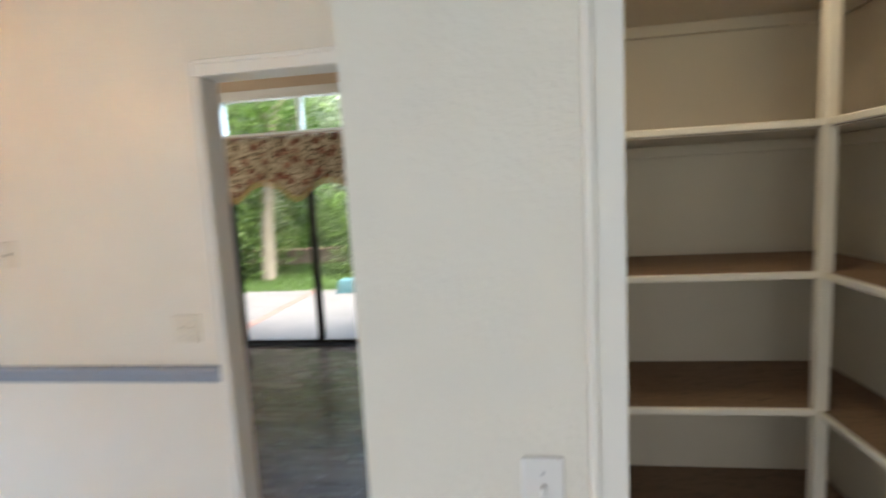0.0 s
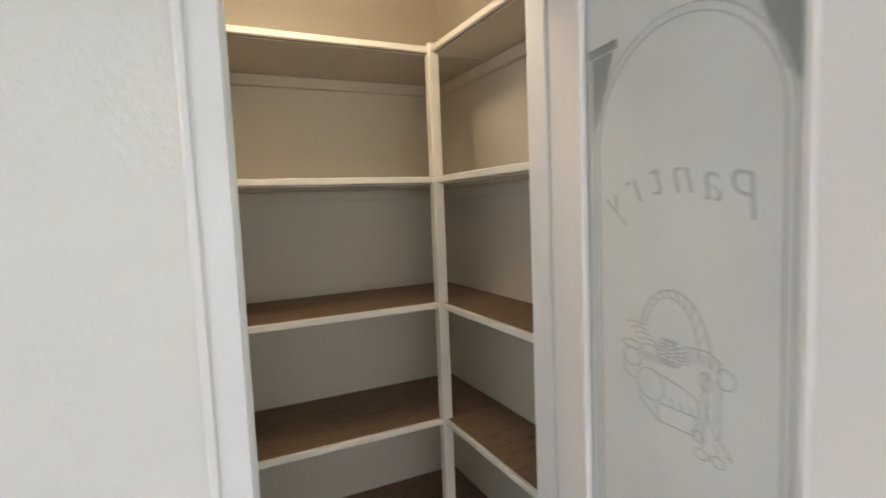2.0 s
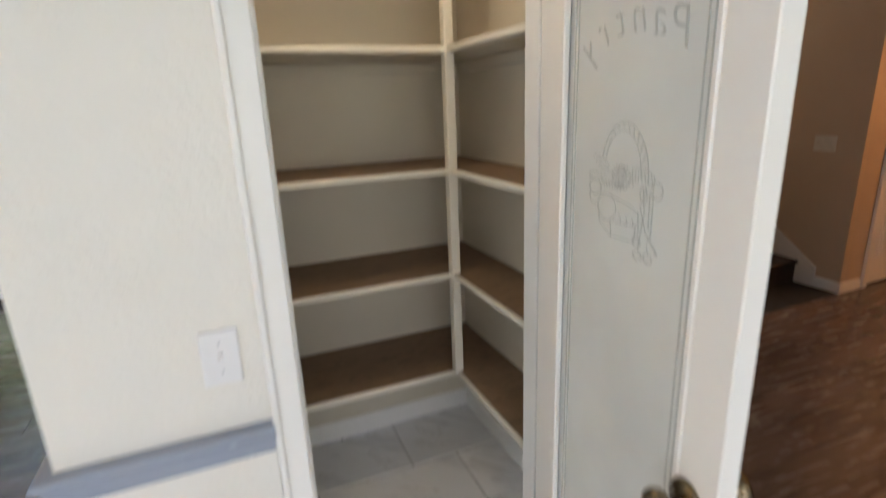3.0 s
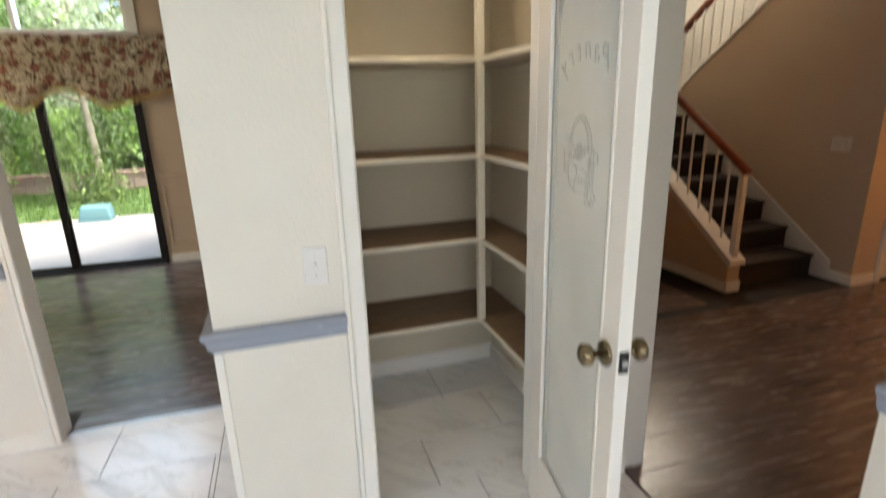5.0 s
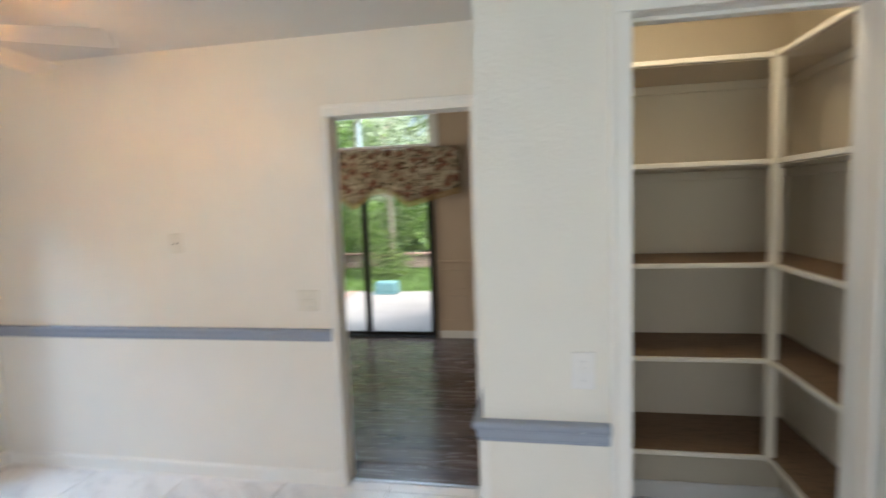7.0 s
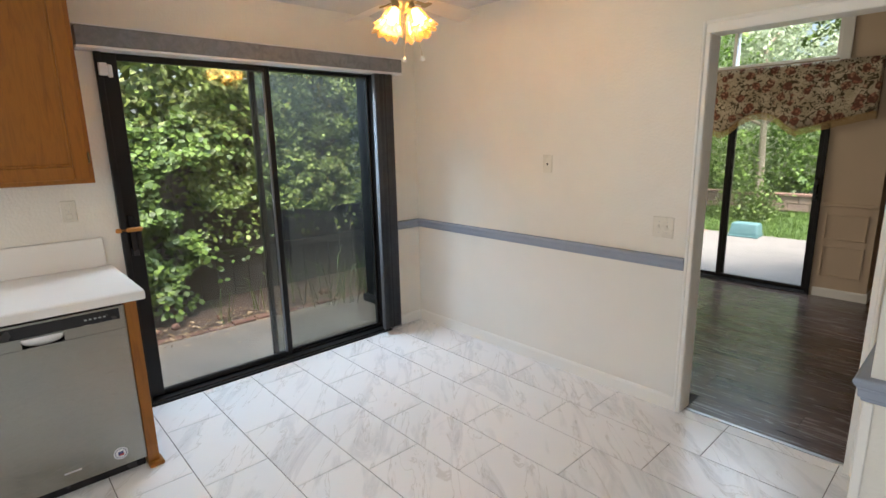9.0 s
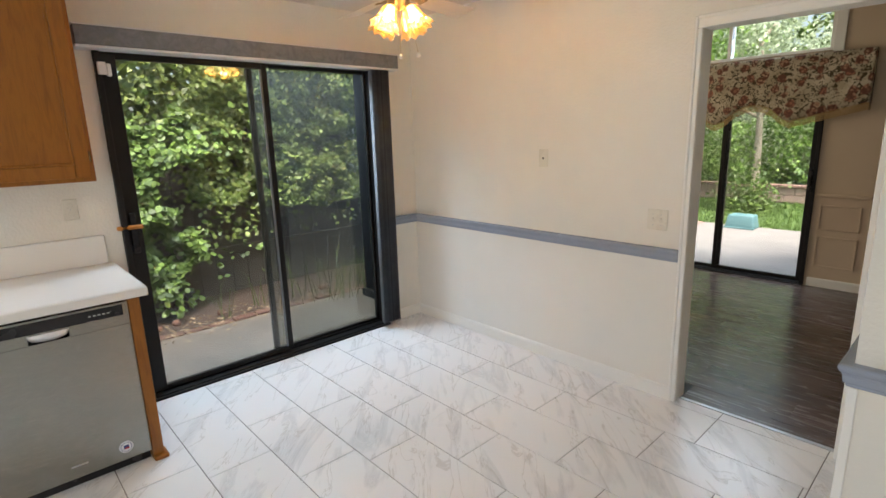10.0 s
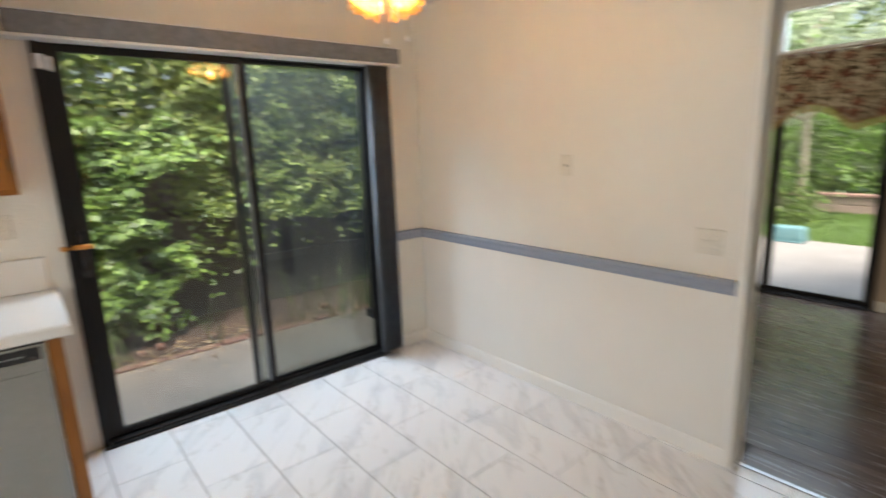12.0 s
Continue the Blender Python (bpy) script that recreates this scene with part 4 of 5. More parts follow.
        bm = lathe(bmesh.new(), [(0.0, 0.0), (0.033, 0.0), (0.034, 0.004), (0.031, 0.009), (0.016, 0.012), (0.012, 0.014), (0.0, 0.014)], m, 24)
        rose = part("rose", bm, BRASS, th, "antique brass rose", smooth=True, local=True)
        bm = lathe(bmesh.new(), [(0.011, 0.014), (0.010, 0.03), (0.014, 0.036), (0.026, 0.042), (0.029, 0.052), (0.027, 0.062), (0.018, 0.068), (0.0, 0.069)], m, 24)
        part("knob", bm, BRASS, rose, "antique brass knob", smooth=True, local=True)
    bm = boxes(((-w - 0.0015, 0.005, kz - 0.029), (-w + 0.001, 0.030, kz + 0.029)), bevel=0.0006)
    latch = part("latch_plate", bm, BLACK_PANEL, th, "dark latch plate", local=True)
    bm = boxes(((-w - 0.011, 0.011, kz - 0.010), (-w - 0.0012, 0.024, kz + 0.010)), bevel=0.002)
    part("latch_bolt", bm, ALU, latch, "steel latch bolt", local=True)
    for z in (0.2, 1.03, 1.83):
        bm = bmesh.new()
        rod(bm, (0.004, -0.006, z - 0.046), (0.004, -0.006, z + 0.046), 0.006, seg=10)
        box(bm, (-0.001, 0.0, z - 0.045), (0.0015, 0.03, z + 0.045))
        part("hinge", bm, ALU, th, "steel butt hinge", local=True)
    return th


pantry_door()
bm = boxes(((-0.2435, PY + 0.01, 0.87), (-0.2405, PY + 0.04, 0.93)), bevel=0.0005)
structure("trim_strike_plate", bm, BRASS, "small brass strike plate on the pantry jamb", "strike plate")


# ---- kitchen: counter, dishwasher, cabinets ----
CF = -3.135
th = thing("countertop", (-3.45, -1.6, 0.862), "white laminate countertop over the dishwasher", "countertop")
part("slab", boxes(((WX + 0.001, -3.2, 0.864), (CF - 0.024, -0.339, 0.902)), bevel=0.001), LAMINATE, th)
part("front_edge", boxes(((CF - 0.0238, -3.2, 0.860), (CF, -0.335, 0.9022)), bevel=0.005), LAMINATE, th, "rounded white front edge")
part("end_edge", boxes(((WX + 0.001, -0.3388, 0.860), (CF - 0.024, -0.335, 0.9018)), bevel=0.001), LAMINATE, th)
th = thing("backsplash", (WX + 0.01, -1.6, 0.902), "low white laminate backsplash on the countertop", "backsplash")
part("panel", boxes(((WX + 0.001, -3.2, 0.903), (WX + 0.022, -0.36, 1.065)), bevel=0.004), LAMINATE, th)
th = thing("cabinet_end_panel", (-3.5, -0.39, 0), "honey oak end panel beside the dishwasher", "cabinet")
part("panel", boxes(((WX + 0.002, -0.418, 0.0), (CF - 0.045, -0.368, 0.859)), bevel=0.002), OAK, th)
part("foot_moulding", boxes(((CF - 0.105, -0.4185, 0.0), (CF - 0.018, -0.352, 0.022)), bevel=0.005), OAK, th)


def dishwasher():
    th = thing("dishwasher", (-3.45, -0.72, 0), "brushed stainless steel dishwasher with a dark control strip", "dishwasher")
    fx, y0, y1 = CF - 0.04, -1.022, -0.422
    part("body", boxes(((WX + 0.05, y0 + 0.005, 0.1), (fx - 0.03, y1 - 0.002, 0.855))), BLACK_PANEL, th)
    part("toe_kick", boxes(((fx - 0.075, y0, 0.0), (fx - 0.05, y1, 0.098))), BLACK_PANEL, th)
    # door with a pocket handle
    hy0, hy1 = -0.80, -0.655
    door = part("door", boxes(((fx - 0.029, y0, 0.062), (fx, y1, 0.735)), bevel=0.0015), STEEL, th)
    for name, ya, yb, za, zb in (("upper_panel", y0, hy0, 0.7352, 0.782), ("upper_panel", hy1, y1, 0.7352, 0.782), ("pocket_lip", hy0, hy1, 0.775, 0.782), ("top_edge", y0, y1, 0.833, 0.842), ("side_trim", y0, y0 + 0.02, 0.782, 0.833), ("side_trim", y1 - 0.02, y1, 0.782, 0.833)):
        part(name, boxes(((fx - 0.029, ya, za), (fx, yb, zb))), STEEL, door)
    bm = bmesh.new()
    n = 10
    for i in range(n):
        a, b = math.pi * i / n, math.pi * (i + 1) / n
        ya, yb2 = (hy0 + hy1) / 2 - math.cos(a) * (hy1 - hy0) / 2, (hy0 + hy1) / 2 - math.cos(b) * (hy1 - hy0) / 2
        za, zb = 0.773 - 0.036 * math.sin(a) ** 0.6, 0.773 - 0.036 * math.sin(b) ** 0.6
        bm.faces.new([bm.verts.new(p) for p in ((fx + 0.0012, ya, 0.775), (fx + 0.0012, yb2, 0.775), (fx - 0.012, yb2, zb), (fx - 0.012, ya, za))])
    bmesh.ops.remove_doubles(bm, verts=bm.verts, dist=0.0002)
    bmesh.ops.solidify(bm, geom=bm.faces[:], thickness=0.0015)
    # white colour stands for the bright reflection in the metal pocket
    part("handle_pocket", bm, PLASTIC_WHITE, door, "recessed handle pocket, whitened for its bright reflection", smooth=True)
    strip = part("control_strip", boxes(((fx - 0.02, y0 + 0.021, 0.783), (fx + 0.001, y1 - 0.021, 0.832)), bevel=0.001), BLACK_PANEL, door, "black glossy control strip")
    for k in range(5):
        y = -0.50 - 0.018 * k
        part("button_print", boxes(((fx + 0.001, y - 0.005, 0.803), (fx + 0.0016, y + 0.005, 0.809))), ETCH, strip, "small grey button print")
    # round sticker near the foot
    sy, sz = -0.525, 0.128
    m = Matrix.Translation((fx + 0.0004, sy, sz)) @ pose(0, 0, 0, 0, 90, 0)
    sticker = part("sticker", lathe(bmesh.new(), [(0.030, 0.0), (0.030, 0.0008)], m, 28), PLASTIC_WHITE, th, "round white sticker with navy and red print")
    bm = bmesh.new()
    for i in range(18):
        a = 2 * math.pi * i / 18
        box(bm, (fx + 0.0014, sy + 0.023 * math.cos(a) - 0.0022, sz + 0.023 * math.sin(a) - 0.0022), (fx + 0.0018, sy + 0.023 * math.cos(a) + 0.0022, sz + 0.023 * math.sin(a) + 0.0022))
    box(bm, (fx + 0.0014, sy - 0.011, sz - 0.010), (fx + 0.0018, sy + 0.011, sz + 0.009))
    part("print", bm, STICKER_BLUE, sticker, "navy ring of print")
    part("print", boxes(((fx + 0.0019, sy - 0.006, sz - 0.012), (fx + 0.0023, sy + 0.012, sz - 0.003))), STICKER_RED, sticker, "red print")
    part("badge", boxes(((fx + 0.0002, -0.745, 0.118), (fx + 0.001, -0.68, 0.126))), ALU, th, "small plain badge")
    return th


dishwasher()
th = thing("base_cabinet", (-3.5, -2.1, 0), "honey oak base cabinet under the counter", "cabinet")
part("body", boxes(((WX + 0.002, -3.2, 0.1), (CF - 0.045, -1.03, 0.859))), OAK, th)
part("toe_kick", boxes(((WX + 0.05, -3.2, 0.0), (CF - 0.12, -1.03, 0.1))), SOFFIT, th)


def upper_cabinet(y1, y0):
    th = thing("wall_cabinet", (WX + 0.17, (y0 + y1) / 2, 1.38), "honey oak wall cabinet with a framed flat-panel door", "cabinet", "kitchen wall cabinets")
    fx, z0, z1 = -3.49, 1.385, 2.36
    part("body", boxes(((WX + 0.002, y0, z0), (fx, y1, z1)), bevel=0.002), OAK, th)
    a, b, c, d = y0 + 0.018, y1 - 0.018, z0 + 0.02, z1 - 0.02
    s = 0.062
    door = part("door", boxes(((fx + 0.001, a + s, c + s), (fx + 0.010, b - s, d - s))), OAK, th)
    for name, ya, yb, za, zb in (("stile", a, a + s, c, d), ("stile", b - s, b, c, d), ("rail", a + s, b - s, c, c + s), ("rail", a + s, b - s, d - s, d)):
        part(name, boxes(((fx + 0.001, ya, za), (fx + 0.02, yb, zb)), bevel=0.003), OAK, door)
    for ya, yb, za, zb in ((a + s, a + s + 0.012, c + s, d - s), (b - s - 0.012, b - s, c + s, d - s), (a + s + 0.012, b - s - 0.012, c + s, c + s + 0.012), (a + s + 0.012, b - s - 0.012, d - s - 0.012, d - s)):
        part("panel_bead", boxes(((fx + 0.0102, ya, za), (fx + 0.016, yb, zb)), bevel=0.0025), OAK, door)
    m = Matrix.Translation((fx + 0.02, a + 0.03, c + 0.055)) @ pose(0, 0, 0, 0, 90, 0)
    part("knob", lathe(bmesh.new(), [(0.006, 0), (0.005, 0.010), (0.014, 0.014), (0.015, 0.020), (0.010, 0.025), (0.0, 0.026)], m, 16), BRASS, door, "small antique brass knob", smooth=True)
    for z in (c + 0.10, d - 0.10):
        part("hinge", boxes(((fx + 0.002, b, z - 0.025), (fx + 0.022, b + 0.008, z + 0.025)), bevel=0.002), BRASS, door, "dark brass hinge")
    return th


upper_cabinet(-0.405, -0.865)
upper_cabinet(-0.867, -1.327)


# ---- ceiling fan with three lit tulip shades ----
def ceiling_fan():
    cx, cy = -2.68, 0.885
    th = thing("ceiling_fan", (cx, cy, CEILING), "white five-blade ceiling fan with lit amber tulip shades", "ceiling fan")

    def at(z):
        return Matrix.Translation((cx, cy, z))
    part("canopy", lathe(bmesh.new(), [(0.0, CEILING), (0.085, CEILING), (0.085, CEILING - 0.02), (0.05, CEILING - 0.05), (0.0, CEILING - 0.05)], Matrix.Translation((cx, cy, 0)), 28), PEWTER, th, "antique brass canopy", smooth=True)
    part("motor", lathe(bmesh.new(), [(0.0, 2.405), (0.06, 2.405), (0.115, 2.385), (0.125, 2.36), (0.125, 2.32), (0.10, 2.295), (0.06, 2.28), (0.0, 2.28)], Matrix.Translation((cx, cy, 0)), 32), PEWTER, th, "antique brass motor housing", smooth=True)
    part("light_hub", lathe(bmesh.new(), [(0.0, 2.28), (0.055, 2.28), (0.065, 2.25), (0.055, 2.215), (0.03, 2.195), (0.012, 2.18), (0.0, 2.175)], Matrix.Translation((cx, cy, 0)), 28), PEWTER, th, "antique brass light fitting", smooth=True)
    for k in range(5):
        ang = 28 + 72 * k
        m = Matrix.Translation((cx, cy, 2.258)) @ pose(0, 0, 0, 0, 0, ang) @ pose(0, 0, 0, -13, 0, 0)
        bm = bmesh.new()
        outline = [(0.16, -0.05), (0.22, -0.058), (0.58, -0.074)] + arc(0.58, -0.049, 0.025, 0.025, -80, 0, 5) + arc(0.58, 0.049, 0.025, 0.025, 0, 80, 5) + [(0.58, 0.074), (0.22, 0.058), (0.16, 0.05)]
        bm.faces.new([bm.verts.new(m @ Vector((x, y, 0))) for x, y in outline])
        bmesh.ops.solidify(bm, geom=bm.faces[:], thickness=0.006)
        blade = part("blade", bm, FAN_WHITE, th)
        bm = bmesh.new()
        for a, b in (((0.10, -0.014, -0.010), (0.18, 0.014, -0.0035)), ((0.17, -0.028, -0.0095), (0.205, 0.028, -0.003))):
            box(bm, a, b, 0.003)
        bmesh.ops.transform(bm, matrix=m, verts=bm.verts)
        part("blade_iron", bm, PEWTER, blade, "antique brass blade bracket")
    for k in range(4):
        ang = 15 + 90 * k
        tilt = Matrix.Translation((cx, cy, 2.215)) @ pose(0, 0, 0, 0, 0, ang) @ Matrix.Translation((0.05, 0, 0)) @ pose(0, 0, 0, 0, 150, 0)
        bm = rod(bmesh.new(), tilt @ Vector((0, 0, -0.03)), tilt @ Vector((0, 0, 0.035)), 0.016, seg=14)
        arm = part("lamp_holder", bm, PEWTER, th, "antique brass lamp holder")
        bm = bmesh.new()
        seg, rings = 40, []
        for j, (r, z) in enumerate([(0.022, 0.03), (0.034, 0.046), (0.042, 0.074), (0.048, 0.102), (0.058, 0.130), (0.074, 0.150)]):
            ring = []
            for i in range(seg):
                a = 2 * math.pi * i / seg
                rib = 1 + (0.05 + 0.03 * j / 5) * math.cos(a * 10) * (j > 0)
                ring.append(bm.verts.new(tilt @ Vector((r * rib * math.cos(a), r * rib * math.sin(a), z + (0.008 * math.cos(a * 10) if j == 5 else 0)))))
            rings.append(ring)
        for p, q in zip(rings, rings[1:]):
            for i in range(seg):
                bm.faces.new((p[i], p[(i + 1) % seg], q[(i + 1) % seg], q[i]))
        shade = part("shade", bm, SHADE, th, "lit amber ribbed glass tulip shade", smooth=True)
        shade.visible_shadow = False
        bm = lathe(bmesh.new(), [(0.0, 0.035), (0.012, 0.04), (0.014, 0.06), (0.022, 0.085), (0.020, 0.105), (0.010, 0.116), (0.0, 0.118)], tilt, 16)
        b = part("bulb", bm, BULB, shade, "lit warm bulb", smooth=True)
        b.visible_shadow = False
        bulb_lamp("bulb_light", tilt @ Vector((0, 0, 0.11)), FAN_WATTS, WARM, 0.03)
    for dx, dy, z in ((0.109, 0.026, 1.966), (0.025, -0.019, 1.966)):
        bm = rod(bmesh.new(), (cx + dx, cy + dy, z), (cx + dx * 0.5, cy + dy * 0.5, 2.215), 0.0013, seg=6)
        chain = part("pull_chain", bm, PEWTER, th, "thin pull chain")
        bm = lathe(bmesh.new(), [(0.0, z - 0.024), (0.010, z - 0.02), (0.012, z - 0.012), (0.008, z - 0.003), (0.003, z), (0.0, z)], Matrix.Translation((cx + dx, cy + dy, 0)), 14)
        part("pull_knob", bm, PLASTIC_WHITE, chain, "white ball pull", smooth=True)
    return th


FAN_WATTS = 0.97
ceiling_fan()


# ---- stairs ----
RISE, RUN, Y0 = 0.187, 0.266, 2.45


def prism(bm, x0, x1, prof):
    a = [bm.verts.new((x0, y, z)) for y, z in prof]
    b = [bm.verts.new((x1, y, z)) for y, z in prof]
    bm.faces.new(a)
    bm.faces.new(b[::-1])
    for i in range(len(prof)):
        j = (i + 1) % len(prof)
        bm.faces.new((a[i], b[i], b[j], a[j]))
    return finish(bm)


stairs = thing("staircase", (3.35, 3.5, 0), "dark carpeted staircase with white balusters and a red-brown handrail", "staircase")
for i in range(8):
    y, z = Y0 + i * RUN, RISE * (i + 1)
    bm = bmesh.new()
    box(bm, (2.925, y, z - RISE), (3.80, y + RUN + (0.0 if i < 7 else 0.9), z - 0.028))
    box(bm, (2.925, y - 0.028, z - 0.03), (3.80, y + RUN + (0.0 if i < 7 else 0.9), z), 0.010)
    part("step", bm, CARPET, stairs)
# closed string on the open side, with cap and skirting
sl = RISE / RUN
part("outer_string", prism(bmesh.new(), 2.80, 2.92, [(2.36, 0), (5.5, 0), (5.5, 2.42), (2.36, 0.25)]), HALL_WALL, stairs, "beige panel under the flight")
part("string_cap", prism(bmesh.new(), 2.785, 2.935, [(2.33, 0.225), (2.36, 0.225), (5.5, 2.42), (5.5, 2.465), (2.33, 0.265)]), TRIM, stairs, "white sloping cap")
part("skirting", boxes(((2.786, 2.345, 0), (2.80, 5.5, 0.086)), ((2.786, 2.345, 0), (2.93, 2.36, 0.086)), bevel=0.003), TRIM, stairs, "white skirting")
part("wall_string", prism(bmesh.new(), 3.803, 3.8195, [(2.30, 0.0), (2.30, 0.16), (4.4, 1.62), (4.4, 1.35), (2.56, 0.0)]), TRIM, stairs, "white sloping skirting board")
part("landing", boxes(((2.925, 4.58, 1.30), (4.86, 5.6, 1.496))), CARPET, stairs, "dark carpeted landing")


def baluster(name, x, y, z0, z1, r, parent, mat):
    bm = rod(bmesh.new(), (x, y, z0), (x, y, z1), r, seg=8)
    return part(name, bm, mat, parent)


def newel_z(y):
    return 0.975 + (y - 2.385) * 0.692


bm = boxes(((2.838, 2.36, 0.255), (2.888, 2.41, 0.95)), bevel=0.005)
part("newel_post", bm, TRIM, stairs, "white square newel post")
for i in range(18):
    y = 2.385 + 0.135 * (i + 1)
    baluster("baluster", 2.863, y, 0.30 + (y - 2.36) * 0.698, newel_z(y) - 0.02, 0.010, stairs, TRIM)
RAILP = [(-0.028, -0.025), (0.028, -0.025), (0.032, -0.005), (0.024, 0.022), (0.0, 0.030), (-0.024, 0.022), (-0.032, -0.005)]


def handrail(x, ya, za, yb, zb):
    bm = bmesh.new()
    up = Vector((0, -(zb - za), yb - ya)).normalized()
    if up.z < 0:
        up = -up
    r = []
    for y, z in ((ya, za), (yb, zb)):
        r.append([bm.verts.new(Vector((x + o, y, z)) + up * u) for o, u in RAILP])
    k = len(RAILP)
    for i in range(k):
        bm.faces.new((r[0][i], r[0][(i + 1) % k], r[1][(i + 1) % k], r[1][i]))
    bm.faces.new(r[0])
    bm.faces.new(r[1][::-1])
    return finish(bm)


part("handrail", handrail(2.863, 2.345, newel_z(2.345), 5.0, newel_z(5.0)), RAIL_WOOD, stairs, "red-brown wooden handrail")
# upper flight, back over the wall between the flights
for i in range(9):
    y, z = 4.58 - i * RUN, 1.30 + 0.194 * i
    part("step", boxes(((3.925, y - RUN, z - RISE), (4.855, y, z))), CARPET, stairs)
part("wall_cap", prism(bmesh.new(), 3.80, 3.94, [(2.345, 2.945), (4.33, 1.498), (4.33, 1.530), (2.345, 2.978)]), TRIM, stairs, "white sloping cap on the wall")


def upper_z(y):
    return 2.265 + (4.2 - y) * 0.73


part("handrail", handrail(3.87, 4.34, upper_z(4.34), 2.36, upper_z(2.36)), RAIL_WOOD, stairs, "red-brown wooden handrail")
for i in range(16):
    y = 4.28 - 0.122 * i
    baluster("baluster", 3.87, y, 1.53 + (4.33 - y) * 0.729, upper_z(y) - 0.02, 0.009, stairs, TRIM)
part("newel_post", boxes(((3.845, 4.30, 1.53), (3.895, 4.35, upper_z(4.33)), ), bevel=0.005), TRIM, stairs, "white newel post at the turn")


# ---- six-panel hall door ----
def hall_door():
    th = thing("hall_door", (4.51, 2.13, 0), "white six-panel hall door with a brass knob, closed", "door")
    x0, x1, y0, y1 = 4.15, 4.87, 2.135, 2.17
    bm = boxes(((x0, y0, 0.008), (x1, y1, 2.01)), bevel=0.002)
    leaf = part("leaf", bm, TRIM, th)
    for zz0, zz1 in ((0.22, 0.80), (0.95, 1.55), (1.66, 1.88)):
        for a, b in ((x0 + 0.10, x0 + 0.325), (x1 - 0.325, x1 - 0.10)):
            bm = boxes(((a, y0 - 0.007, zz0), (a + 0.014, y0, zz1)), ((b - 0.014, y0 - 0.007, zz0), (b, y0, zz1)), ((a + 0.014, y0 - 0.007, zz0), (b - 0.014, y0, zz0 + 0.014)), ((a + 0.014, y0 - 0.007, zz1 - 0.014), (b - 0.014, y0, zz1)), bevel=0.003)
            box(bm, (a + 0.035, y0 - 0.006, zz0 + 0.035), (b - 0.035, y0, zz1 - 0.035), 0.005)
            part("panel", bm, TRIM, leaf)
    m = Matrix.Translation((x0 + 0.06, y0, 0.90)) @ pose(0, 0, 0, 90)
    part("knob", lathe(bmesh.new(), [(0.0, 0.0), (0.03, 0.0), (0.028, 0.008), (0.011, 0.012), (0.011, 0.03), (0.026, 0.042), (0.028, 0.055), (0.018, 0.066), (0.0, 0.067)], m, 20), BRASS, th, "dark brass knob", smooth=True)
    return th


hall_door()
structure("trim_hall_door", frame_run(4.14, 4.88, 2.12, 2.02, -1), TRIM, "white casing of the hall door", "door casing")
structure("trim_hall_door_jamb", jamb_run(4.148, 4.872, 2.12, 2.24, 2.012, 0.018), TRIM, "white jamb of the hall door", "door jamb")

# dark red curtain in the living room
th = thing("curtain", (-0.55, 5.9, 0.2), "dark red curtain hanging in the living room", "curtain")
bm = bmesh.new()
cols = [(-1.0 + 0.018 * i, 5.93 + 0.03 * math.sin(i * 0.9)) for i in range(50)]
for (xa, ya), (xb, yb) in zip(cols, cols[1:]):
    bm.faces.new([bm.verts.new(p) for p in ((xa, ya, 0.9), (xb, yb, 0.9), (xb, yb, 2.5), (xa, ya, 2.5))])
bmesh.ops.remove_doubles(bm, verts=bm.verts, dist=0.0003)
bmesh.ops.solidify(bm, geom=bm.faces[:], thickness=0.003)
part("cloth", bm, CURTAIN, th, smooth=True)
part("rod", rod(bmesh.new(), (-1.05, 5.94, 2.52), (-0.05, 5.94, 2.52), 0.012), BRASS, th)

# ---- outdoors ----
G = -0.14
bm = bmesh.new()
bmesh.ops.create_grid(bm, x_segments=2, y_segments=2, size=400, matrix=Matrix.Translation((0, 0, G - 0.02)))
structure("ground", bm, GRASS, "lawn ground that runs to the horizon", "lawn")
PAT = -0.06
structure("pavement_back_patio", boxes(((-9.0, FAR + 0.14, -0.3), (-3.99, 8.38, PAT)), ((-3.83, FAR + 0.14, -0.3), (-1.34, 8.38, PAT))), CONCRETE_BACK, "pale concrete back patio", "patio")
structure("pavement_side_patio", boxes(((-5.12, -6.0, -0.3), (WX - 0.14, 2.0, PAT - 0.02)), ((-5.12, 2.0, -0.3), (-4.9, FAR + 0.14, PAT - 0.02))), CONCRETE, "grey concrete side path", "patio")
structure("ground_bed", boxes(((-8.0, -6.0, -0.3), (-5.12, FAR - 0.5, G + 0.06))), SOIL, "red-brown mulch bed below the hedge", "soil")
structure("wall_house_outside", boxes(((-4.9, 2.05, 3.0), (-4.75, FAR, 3.3)), ((WX - 0.2, -4.15, CEILING + 0.15), (1.0, 2.2, 3.3))), ROOF, "stucco upper house wall", "wall")


